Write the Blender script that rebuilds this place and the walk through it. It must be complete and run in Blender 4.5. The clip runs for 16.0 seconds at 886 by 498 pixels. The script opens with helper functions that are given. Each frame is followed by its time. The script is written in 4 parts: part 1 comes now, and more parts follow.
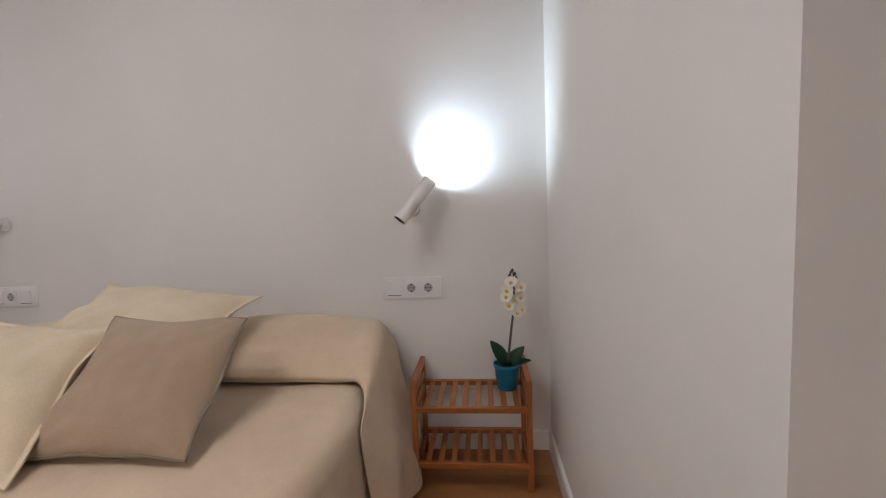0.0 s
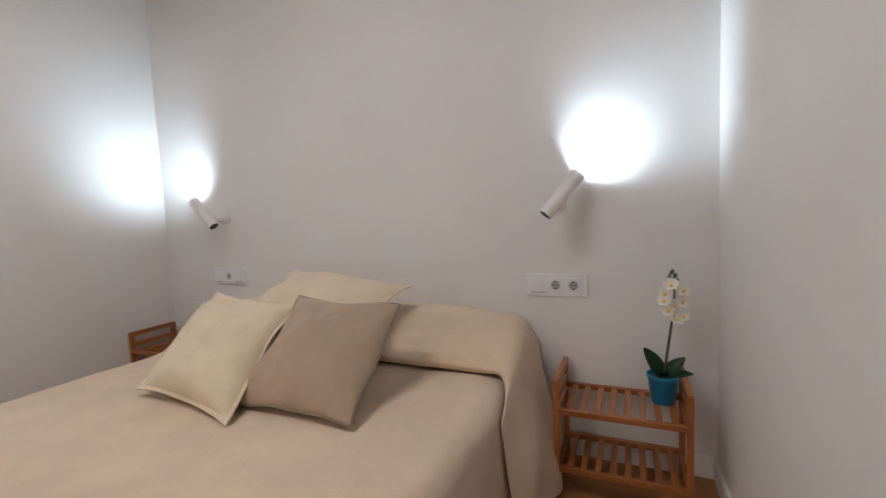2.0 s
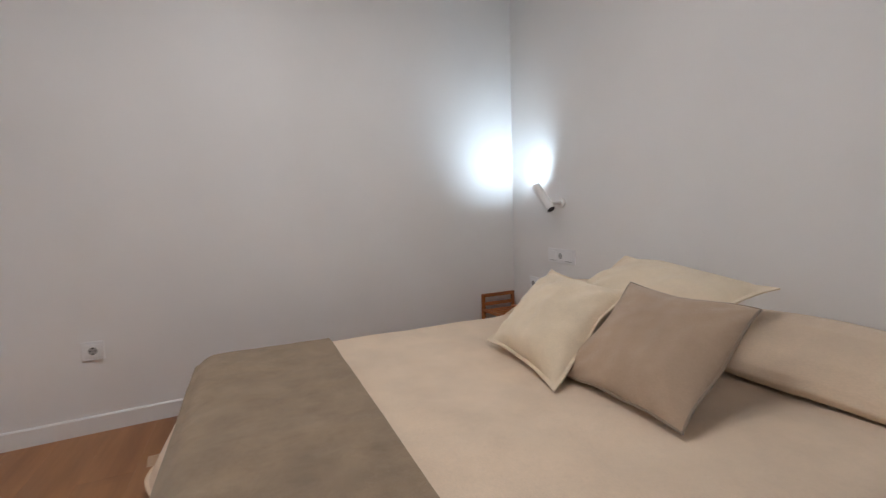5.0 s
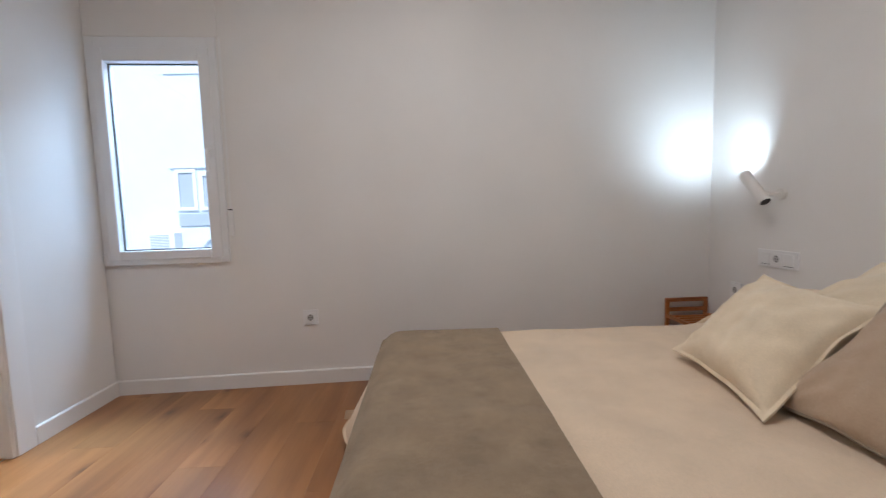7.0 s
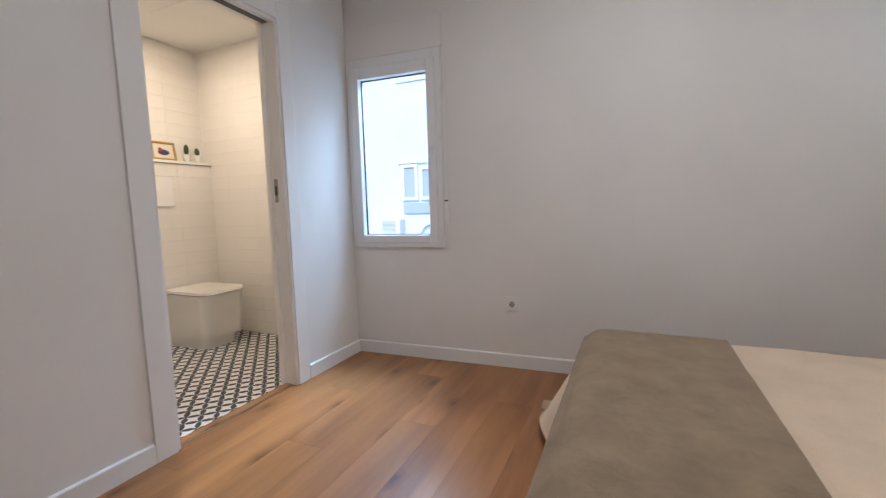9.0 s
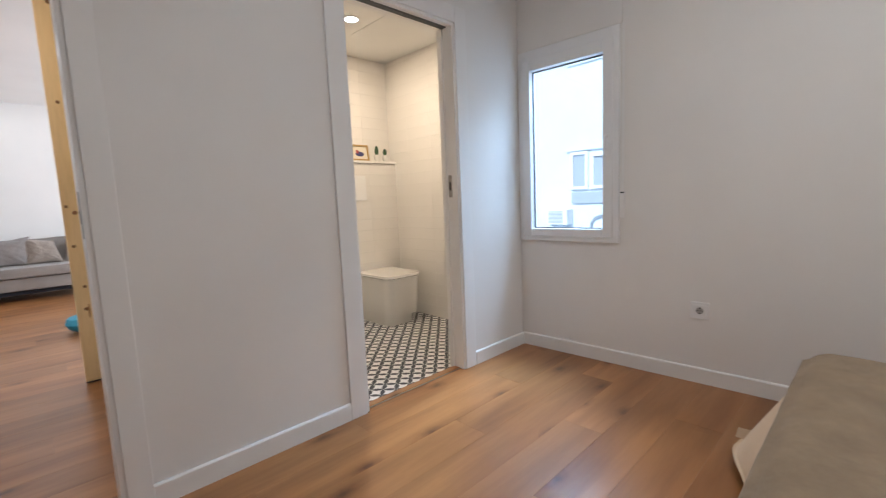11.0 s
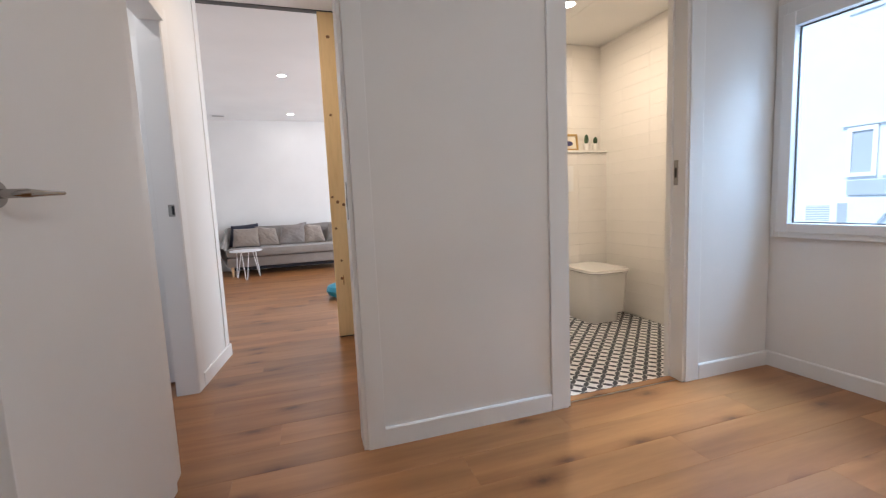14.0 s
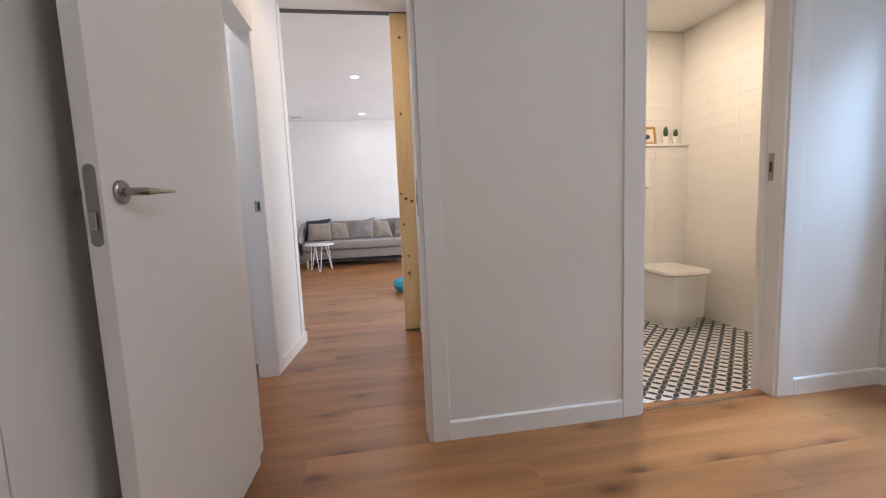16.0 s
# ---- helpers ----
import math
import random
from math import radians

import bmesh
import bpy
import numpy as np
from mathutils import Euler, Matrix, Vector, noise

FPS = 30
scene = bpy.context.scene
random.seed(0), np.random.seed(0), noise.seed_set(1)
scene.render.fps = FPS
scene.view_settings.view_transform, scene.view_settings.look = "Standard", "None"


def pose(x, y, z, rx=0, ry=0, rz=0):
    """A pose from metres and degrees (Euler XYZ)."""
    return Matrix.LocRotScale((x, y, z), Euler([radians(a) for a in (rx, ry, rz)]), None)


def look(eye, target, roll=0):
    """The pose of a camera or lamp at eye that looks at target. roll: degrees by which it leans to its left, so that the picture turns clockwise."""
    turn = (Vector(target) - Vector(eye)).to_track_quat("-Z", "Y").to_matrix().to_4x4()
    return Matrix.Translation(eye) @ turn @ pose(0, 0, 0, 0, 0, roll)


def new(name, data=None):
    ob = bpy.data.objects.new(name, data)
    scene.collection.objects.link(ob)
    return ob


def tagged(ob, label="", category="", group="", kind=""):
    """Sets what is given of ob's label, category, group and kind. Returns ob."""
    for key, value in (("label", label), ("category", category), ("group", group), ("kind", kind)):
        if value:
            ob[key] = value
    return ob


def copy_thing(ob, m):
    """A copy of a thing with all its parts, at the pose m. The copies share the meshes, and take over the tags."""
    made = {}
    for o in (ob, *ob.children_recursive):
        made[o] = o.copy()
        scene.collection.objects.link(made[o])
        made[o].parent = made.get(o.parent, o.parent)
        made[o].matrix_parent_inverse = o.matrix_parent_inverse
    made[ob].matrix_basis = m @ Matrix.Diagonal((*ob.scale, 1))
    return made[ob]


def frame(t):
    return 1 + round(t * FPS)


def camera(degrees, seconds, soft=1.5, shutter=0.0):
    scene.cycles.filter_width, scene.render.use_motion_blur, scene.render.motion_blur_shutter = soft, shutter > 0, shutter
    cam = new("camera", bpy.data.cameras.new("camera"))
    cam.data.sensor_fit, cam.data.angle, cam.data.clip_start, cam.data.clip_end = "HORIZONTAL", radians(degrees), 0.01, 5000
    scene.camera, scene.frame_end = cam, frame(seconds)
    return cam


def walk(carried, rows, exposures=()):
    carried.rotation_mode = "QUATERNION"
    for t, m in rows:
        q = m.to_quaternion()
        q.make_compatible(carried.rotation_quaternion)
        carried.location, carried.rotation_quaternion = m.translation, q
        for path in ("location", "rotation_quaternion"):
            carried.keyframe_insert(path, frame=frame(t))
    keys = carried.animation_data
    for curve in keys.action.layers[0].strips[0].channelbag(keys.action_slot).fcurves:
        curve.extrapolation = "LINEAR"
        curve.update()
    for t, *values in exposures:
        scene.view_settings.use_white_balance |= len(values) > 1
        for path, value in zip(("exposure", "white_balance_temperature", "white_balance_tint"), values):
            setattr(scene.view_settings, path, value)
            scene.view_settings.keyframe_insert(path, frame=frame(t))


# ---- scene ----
cam = camera(92.2, 16.0, soft=1.2, shutter=0.4)
PATH = [
    (0, (0.425, -1.761, 1.027), (0.24, 0.223, 0.846), -2.4),
    (0.5, (0.431, -1.767, 1.026), (0.203, 0.212, 0.848), -2.8),
    (1, (0.419, -1.762, 1.02), (0.032, 0.193, 0.852), -2.8),
    (1.5, (0.412, -1.762, 1.019), (-0.192, 0.137, 0.853), -2.7),
    (2, (0.407, -1.764, 1.017), (-0.402, 0.058, 0.854), -2.6),
    (2.5, (0.4, -1.766, 1.016), (-0.617, -0.051, 0.853), -2.4),
    (3, (0.393, -1.768, 1.016), (-0.834, -0.197, 0.852), -2.1),
    (3.5, (0.385, -1.769, 1.013), (-1.036, -0.372, 0.849), -2.0),
    (4, (0.381, -1.775, 1.014), (-1.212, -0.577, 0.846), -1.9),
    (6.5, (0.362, -1.793, 1.009), (-1.61, -1.508, 0.832), -1.7),
    (7, (0.359, -1.796, 1.005), (-1.632, -1.723, 0.828), -1.6),
    (7.5, (0.364, -1.803, 1.003), (-1.623, -1.958, 0.825), -1.5),
    (8, (0.361, -1.807, 1.003), (-1.586, -2.227, 0.822), -1.4),
    (8.5, (0.368, -1.815, 1.009), (-1.519, -2.451, 0.817), -1.5),
    (11, (0.378, -1.839, 1.047), (-1.0, -3.271, 0.818), -2.4),
    (11.5, (0.385, -1.841, 1.038), (-0.823, -3.42, 0.816), -2.6),
    (12, (0.394, -1.851, 1.024), (-0.677, -3.527, 0.81), -2.6),
    (12.5, (0.401, -1.854, 1.016), (-0.537, -3.608, 0.809), -2.7),
    (13, (0.408, -1.861, 1.02), (-0.41, -3.674, 0.809), -2.6),
    (13.5, (0.421, -1.868, 1.02), (-0.285, -3.727, 0.807), -2.5),
    (14, (0.424, -1.872, 1.022), (-0.182, -3.765, 0.806), -2.5),
    (14.5, (0.435, -1.868, 1.023), (-0.073, -3.79, 0.808), -2.5),
    (15, (0.441, -1.864, 1.024), (0.027, -3.809, 0.808), -2.4),
    (15.5, (0.446, -1.868, 1.025), (0.105, -3.827, 0.806), -2.4),
    (16, (0.442, -1.87, 1.025), (0.125, -3.832, 0.805), -2.4),
]

EXPOSURES = [(0.0, 0.29, 6080, 13.5), (2.6, 0.30, 6060, 13.5), (4.0, 0.27, 5750, 12), (6.3, 0.26, 5980, 12), (8.6, 0.22, 5800, 11.5), (11.0, 0.28, 5860, 9.5), (16.0, 0.28, 5880, 12)]
walk(cam, [(t, look(e, g, r)) for t, e, g, r in PATH], EXPOSURES)

# ---- world, sun, large lights, exposure ----
world = bpy.data.worlds.new("sky")
scene.world = world
world.use_nodes = True
wn = world.node_tree.nodes
sky = wn.new("ShaderNodeTexSky")
sky.sky_type = "NISHITA"
sky.sun_disc = False
sky.sun_elevation = radians(48)
sky.sun_rotation = radians(90)
world.node_tree.links.new(sky.outputs[0], wn["Background"].inputs[0])
wn["Background"].inputs[1].default_value = 0.09

SUN = (3.9, 3.0)
ROOM_LAMP = 13.4         # round lamp on the bedroom ceiling
SKY_AREA = 33.0          # daylight through the bedroom window
READING = 15.0           # each wall reading light
LIVING_DAY = 118.0      # daylight through the living room window
BATH_SPOT, HALL_SPOT, LIVING_SPOT = 14.0, 3.8, 1.6


def lamp(name, kind, power, colour, m, **values):
    data = bpy.data.lights.new(name, kind)
    data.energy, data.color = power, colour
    if kind == "AREA":
        data.shape = values.get("shape", "RECTANGLE")
        data.size, data.size_y = values["size"], values.get("size_y", values["size"])
        data.spread = radians(values.get("spread", 180))
    if kind == "SPOT":
        data.spot_size, data.spot_blend = radians(values["cone"]), values["blend"]
        data.shadow_soft_size = values["radius"]
    if kind == "SUN":
        data.angle = radians(values["angle"])
    ob = new(name, data)
    ob.matrix_world = m
    return ob


lamp("sun", "SUN", SUN[0], (0.93, 0.97, 1.0), pose(0, 0, 12, 42, 0, 90), angle=SUN[1])
lamp("window_daylight", "AREA", SKY_AREA, (0.52, 0.75, 1.0), look((-2.80, -3.22, 2.52), (-1.25, -2.98, 0.35)), size=0.9, size_y=0.6, spread=105)

# ---- materials ----


def material(name, colour, rough=0.6, metal=0.0, coat=0.0, sheen=0.0):
    mat = bpy.data.materials.new(name)
    mat.use_nodes = True
    b = mat.node_tree.nodes["Principled BSDF"]
    b.inputs["Base Color"].default_value = (*colour, 1)
    b.inputs["Roughness"].default_value = rough
    b.inputs["Metallic"].default_value = metal
    b.inputs["Coat Weight"].default_value = coat
    b.inputs["Sheen Weight"].default_value = sheen
    return mat


def nd(mat, kind, **values):
    n = mat.node_tree.nodes.new(kind)
    for key, value in values.items():
        n.inputs[key.replace("_", " ")].default_value = value
    return n


def ln(mat, a, b):
    mat.node_tree.links.new(a, b)


def bsdf(mat):
    return mat.node_tree.nodes["Principled BSDF"]


def coords(mat, scale=(1, 1, 1), rot=(0, 0, 0), kind="Object"):
    c = nd(mat, "ShaderNodeTexCoord")
    m = nd(mat, "ShaderNodeMapping")
    m.inputs["Scale"].default_value = scale
    m.inputs["Rotation"].default_value = rot
    ln(mat, c.outputs[kind], m.inputs["Vector"])
    return m.outputs["Vector"]


def ramp(mat, fac, stops):
    r = nd(mat, "ShaderNodeValToRGB")
    cr = r.color_ramp
    while len(cr.elements) < len(stops):
        cr.elements.new(0.5)
    for e, (p, c) in zip(cr.elements, stops):
        e.position, e.color = p, (*c, 1)
    ln(mat, fac, r.inputs["Fac"])
    return r.outputs["Color"]


def bump(mat, height, strength, distance):
    b = nd(mat, "ShaderNodeBump", Strength=strength, Distance=distance)
    ln(mat, height, b.inputs["Height"])
    ln(mat, b.outputs["Normal"], bsdf(mat).inputs["Normal"])
    return b


def mix(mat, fac, a, b, mode="MIX"):
    m = nd(mat, "ShaderNodeMix")
    m.data_type, m.blend_type = "RGBA", mode
    for socket, v in ((0, fac), (6, a), (7, b)):
        if isinstance(v, (int, float)):
            m.inputs[socket].default_value = v
        elif isinstance(v, tuple):
            m.inputs[socket].default_value = (*v, 1)
        else:
            ln(mat, v, m.inputs[socket])
    return m.outputs[2]


def math_node(mat, op, a, b=None):
    m = nd(mat, "ShaderNodeMath")
    m.operation = op
    for i, v in enumerate((a, b)):
        if v is None:
            continue
        if isinstance(v, (int, float)):
            m.inputs[i].default_value = v
        else:
            ln(mat, v, m.inputs[i])
    return m.outputs[0]


def painted(name, colour, rough=0.55, relief=0.07, grain=90.0):
    """Roller-painted plaster or lacquered board: faint blotches and a fine stipple."""
    mat = material(name, colour, rough)
    v = coords(mat)
    big = nd(mat, "ShaderNodeTexNoise", Scale=1.7, Detail=4.0)
    ln(mat, v, big.inputs["Vector"])
    lo = tuple(c * 0.965 for c in colour)
    hi = tuple(min(1, c * 1.02) for c in colour)
    ln(mat, ramp(mat, big.outputs["Fac"], [(0.3, lo), (0.7, hi)]), bsdf(mat).inputs["Base Color"])
    fine = nd(mat, "ShaderNodeTexNoise", Scale=grain, Detail=3.0)
    ln(mat, v, fine.inputs["Vector"])
    bump(mat, fine.outputs["Fac"], relief, 0.002)
    return mat


def fabric(name, colour, weave=900.0, fold=0.4, sheen=0.25, mottle=0.12, patch=4.0):
    """Woven cloth: crossed threads, slubs and soft creases."""
    mat = material(name, colour, 0.9, sheen=sheen)
    v = coords(mat, (1, 1, 1))
    wx = nd(mat, "ShaderNodeTexWave", Scale=weave / 6, Distortion=1.5, Detail=2.0)
    wy = nd(mat, "ShaderNodeTexWave", Scale=weave / 6, Distortion=1.5, Detail=2.0)
    wy.bands_direction = "Y"
    ln(mat, v, wx.inputs["Vector"])
    ln(mat, v, wy.inputs["Vector"])
    slub = nd(mat, "ShaderNodeTexNoise", Scale=150.0, Detail=5.0, Roughness=0.7)
    ln(mat, coords(mat, (1, 2.5, 1)), slub.inputs["Vector"])
    tone = nd(mat, "ShaderNodeTexNoise", Scale=patch, Detail=6.0, Roughness=0.65)
    ln(mat, v, tone.inputs["Vector"])
    dark = tuple(c * (1 - mottle) for c in colour)
    lite = tuple(min(1, c * (1 + 0.6 * mottle)) for c in colour)
    base = ramp(mat, tone.outputs["Fac"], [(0.3, dark), (0.7, lite)])
    threads = ramp(mat, slub.outputs["Fac"], [(0.35, (0.86, 0.86, 0.86)), (0.65, (1, 1, 1))])
    ln(mat, mix(mat, 0.7, base, threads, "MULTIPLY"), bsdf(mat).inputs["Base Color"])
    h = math_node(mat, "ADD", math_node(mat, "MULTIPLY", wx.outputs["Fac"], 0.12), math_node(mat, "MULTIPLY", wy.outputs["Fac"], 0.12))
    h = math_node(mat, "ADD", h, math_node(mat, "MULTIPLY", slub.outputs["Fac"], 1.2))
    crease = nd(mat, "ShaderNodeTexNoise", Scale=9.0, Detail=3.0, Distortion=0.6)
    ln(mat, v, crease.inputs["Vector"])
    h = math_node(mat, "ADD", h, math_node(mat, "MULTIPLY", crease.outputs["Fac"], 6.0 * fold))
    bump(mat, h, 0.5, 0.0025)
    return mat


def wood(name, light, dark, axis="X", scale=1.0, rough=0.42, knots=0.0, coat=0.0, vary=0.12):
    """Sawn timber: stretched grain along one axis, pores, colour shift from piece to piece."""
    mat = material(name, light, rough, coat=coat)
    info = nd(mat, "ShaderNodeObjectInfo")
    c = nd(mat, "ShaderNodeTexCoord")
    shift = nd(mat, "ShaderNodeVectorMath")
    shift.operation = "MULTIPLY_ADD"
    comb = nd(mat, "ShaderNodeCombineXYZ")
    for i in range(3):
        ln(mat, info.outputs["Random"], comb.inputs[i])
    ln(mat, comb.outputs[0], shift.inputs[0])
    shift.inputs[1].default_value = (37.0, 53.0, 19.0)
    ln(mat, c.outputs["Object"], shift.inputs[2])
    m = nd(mat, "ShaderNodeMapping")
    long, across = 1.1 * scale, 14.0 * scale
    m.inputs["Scale"].default_value = {"X": (long, across, across), "Y": (across, long, across), "Z": (across, across, long)}[axis]
    ln(mat, shift.outputs[0], m.inputs["Vector"])
    g = nd(mat, "ShaderNodeTexNoise", Scale=1.0, Detail=5.0, Roughness=0.5, Distortion=0.3)
    ln(mat, m.outputs[0], g.inputs["Vector"])
    fine = nd(mat, "ShaderNodeTexNoise", Scale=7.0, Detail=4.0, Roughness=0.7)
    ln(mat, m.outputs[0], fine.inputs["Vector"])
    base = ramp(mat, g.outputs["Fac"], [(0.28, dark), (0.48, tuple((a * 2 + b) / 3 for a, b in zip(light, dark))), (0.7, light)])
    pores = ramp(mat, fine.outputs["Fac"], [(0.36, (0.72, 0.68, 0.64)), (0.52, (1, 1, 1))])
    base = mix(mat, 0.22, base, pores, "MULTIPLY")
    if knots:
        flat = nd(mat, "ShaderNodeTexVoronoi", Scale=1.0)
        flat.voronoi_dimensions = "2D"
        km = nd(mat, "ShaderNodeMapping")
        km.inputs["Scale"].default_value = (2.0, 4.4, 1)
        ln(mat, shift.outputs[0], km.inputs["Vector"])
        ln(mat, km.outputs[0], flat.inputs["Vector"])
        ragged = nd(mat, "ShaderNodeTexNoise", Scale=30.0, Detail=3.0)
        ln(mat, c.outputs["Object"], ragged.inputs["Vector"])
        reach = math_node(mat, "ADD", flat.outputs["Distance"], math_node(mat, "MULTIPLY", math_node(mat, "SUBTRACT", ragged.outputs["Fac"], 0.5), 0.10))
        spot = ramp(mat, reach, [(0.02, (0.30, 0.21, 0.15)), (0.07, (0.58, 0.48, 0.40)), (0.17, (0.90, 0.86, 0.82)), (0.30, (1, 1, 1))])
        pick = nd(mat, "ShaderNodeSeparateColor")
        ln(mat, flat.outputs["Color"], pick.inputs[0])
        base = mix(mat, math_node(mat, "MULTIPLY", math_node(mat, "GREATER_THAN", pick.outputs[0], 0.45), knots), base, spot, "MULTIPLY")
        smear = nd(mat, "ShaderNodeTexNoise", Scale=1.0, Detail=3.0)
        sm = nd(mat, "ShaderNodeMapping")
        sm.inputs["Scale"].default_value = (1.3, 9.0, 1)
        ln(mat, shift.outputs[0], sm.inputs["Vector"])
        ln(mat, sm.outputs[0], smear.inputs["Vector"])
        base = mix(mat, 0.8, base, ramp(mat, smear.outputs["Fac"], [(0.34, (0.66, 0.60, 0.55)), (0.58, (1, 1, 1))]), "MULTIPLY")
    tone = nd(mat, "ShaderNodeHueSaturation")
    ln(mat, base, tone.inputs["Color"])
    ln(mat, math_node(mat, "ADD", math_node(mat, "MULTIPLY", info.outputs["Random"], 2 * vary), 1 - vary), tone.inputs["Value"])
    ln(mat, tone.outputs[0], bsdf(mat).inputs["Base Color"])
    ln(mat, ramp(mat, fine.outputs["Fac"], [(0.3, (rough + 0.03,) * 3), (0.7, (rough - 0.02,) * 3)]), bsdf(mat).inputs["Roughness"])
    bump(mat, fine.outputs["Fac"], 0.06, 0.001)
    return mat


def glow(name, colour, strength):
    mat = material(name, colour)
    bsdf(mat).inputs["Emission Color"].default_value = (*colour, 1)
    bsdf(mat).inputs["Emission Strength"].default_value = strength
    return mat


def glass(name, tint=(0.96, 0.99, 1.0)):
    mat = material(name, tint, 0.01)
    bsdf(mat).inputs["Transmission Weight"].default_value = 1.0
    bsdf(mat).inputs["IOR"].default_value = 1.2
    return mat


WALL = painted("wall_paint", (0.80, 0.775, 0.745), 0.62)
CEIL = painted("ceiling_paint", (0.82, 0.81, 0.79), 0.7)
LACQUER = painted("white_lacquer", (0.82, 0.80, 0.775), 0.34, 0.05, 260.0)
PVC = painted("white_pvc", (0.82, 0.82, 0.82), 0.28, 0.04, 300.0)
PLASTIC = painted("socket_plastic", (0.83, 0.82, 0.81), 0.3, 0.03, 400.0)
LAMP_PAINT = painted("lamp_paint", (0.78, 0.75, 0.71), 0.4, 0.06, 400.0)
OAK = wood("oak_floor", (0.41, 0.19, 0.066), (0.275, 0.108, 0.033), "X", 0.42, 0.30, 0.95, 0.0, 0.13)
bsdf(OAK).inputs["Specular IOR Level"].default_value = 0.55
CHERRY = wood("stained_bamboo", (0.40, 0.135, 0.032), (0.23, 0.066, 0.015), "X", 3.0, 0.34, 0.0, 0.25, 0.08)
CHERRY_Z = wood("stained_bamboo_upright", (0.40, 0.135, 0.032), (0.23, 0.066, 0.015), "Z", 3.0, 0.34, 0.0, 0.25, 0.08)
CHERRY_Y = wood("stained_bamboo_slat", (0.40, 0.135, 0.032), (0.23, 0.066, 0.015), "Y", 3.0, 0.34, 0.0, 0.25, 0.10)
PINE = wood("knotty_pine", (0.86, 0.63, 0.32), (0.75, 0.50, 0.22), "Z", 0.7, 0.5, 0.0, 0.0, 0.03)
KNOT = material("pine_knot", (0.24, 0.11, 0.04), 0.6)
COVER = fabric("cream_cotton", (0.74, 0.575, 0.405), 900, 0.5)
CREAM = fabric("cream_linen", (0.77, 0.635, 0.45), 1100, 0.35)
BEIGE = fabric("taupe_linen", (0.43, 0.31, 0.21), 1300, 0.3)
THROW = fabric("olive_wool", (0.28, 0.20, 0.122), 700, 0.9, 0.15, 0.26, 9.0)
SOFA = fabric("grey_upholstery", (0.29, 0.255, 0.23), 900, 0.3)
SOFA_DARK = fabric("dark_grey_upholstery", (0.25, 0.22, 0.205), 900, 0.3)
SAND = fabric("sand_upholstery", (0.29, 0.235, 0.195), 900, 0.3)
NAVY = fabric("navy_trim", (0.022, 0.022, 0.04), 900, 0.2)
STEEL = material("brushed_steel", (0.36, 0.34, 0.32), 0.3, 1.0)
CHROME = material("polished_chrome", (0.40, 0.38, 0.36), 0.12, 1.0)
BLACK = material("black_void", (0.012, 0.012, 0.015), 0.5)
SHADOWGAP = material("grey_seal_gap_shade", (0.10, 0.10, 0.10), 0.7)
WELL = material("socket_well", (0.42, 0.41, 0.40), 0.4)
POT = painted("turquoise_pot", (0.008, 0.185, 0.34), 0.38, 0.05, 200.0)
BLUE = painted("light_blue_plastic", (0.03, 0.33, 0.50), 0.5, 0.05, 200.0)
LEAF = material("orchid_leaf", (0.012, 0.075, 0.030), 0.35, coat=0.2)
STEM = material("orchid_stem", (0.05, 0.055, 0.03), 0.5)
STALK = painted("orchid_stalk", (0.075, 0.07, 0.055), 0.6, 0.2, 300.0)
PETAL = material("orchid_petal", (0.84, 0.82, 0.74), 0.5)
PETAL_HEART = material("orchid_heart", (0.80, 0.50, 0.12), 0.5)
SOIL = material("potting_moss", (0.05, 0.04, 0.028), 0.95)
CACTUS = material("cactus_green", (0.03, 0.07, 0.028), 0.7)
CERAMIC = material("white_ceramic", (0.82, 0.80, 0.76), 0.12, coat=0.4)
TILE = painted("glazed_tile", (0.81, 0.78, 0.74), 0.15, 0.03, 12.0)
GROUT = painted("tile_grout", (0.80, 0.77, 0.735), 0.6)
GLASS = glass("window_glass")
LED = glow("led_disc", (1.0, 0.93, 0.84), 14.0)
LED_COOL = glow("led_cool", (0.93, 0.97, 1.0), 30.0)
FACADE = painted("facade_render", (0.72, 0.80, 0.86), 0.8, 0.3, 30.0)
FACADE_GREY = painted("facade_grey", (0.43, 0.49, 0.56), 0.5)
GILT = material("gilt_frame", (0.42, 0.27, 0.09), 0.4, 0.3)
PRINT = material("print_paper", (0.74, 0.68, 0.56), 0.7)
PRINT_DARK = material("print_ink", (0.05, 0.05, 0.14), 0.7)
PRINT_RED = material("print_red", (0.34, 0.06, 0.05), 0.7)

# printed petal tile: dark lens shapes along the edges of a square grid
PETAL_TILE = material("petal_tile", (0.8, 0.78, 0.73), 0.35)
tc = nd(PETAL_TILE, "ShaderNodeNewGeometry")
sep = nd(PETAL_TILE, "ShaderNodeSeparateXYZ")
ln(PETAL_TILE, tc.outputs["Position"], sep.inputs[0])
cell = []
for op in ("ADD", "SUBTRACT"):
    diag = math_node(PETAL_TILE, op, sep.outputs[0], sep.outputs[1])
    f = math_node(PETAL_TILE, "FRACT", math_node(PETAL_TILE, "ADD", math_node(PETAL_TILE, "MULTIPLY", diag, 10.0), 200.0))
    cell.append(math_node(PETAL_TILE, "ABSOLUTE", math_node(PETAL_TILE, "SUBTRACT", f, 0.5)))


def lens(a, b):
    far = math_node(PETAL_TILE, "SUBTRACT", 1.025, a)
    d = math_node(PETAL_TILE, "SQRT", math_node(PETAL_TILE, "ADD", math_node(PETAL_TILE, "POWER", far, 2.0), math_node(PETAL_TILE, "POWER", b, 2.0)))
    return math_node(PETAL_TILE, "LESS_THAN", d, 0.722)


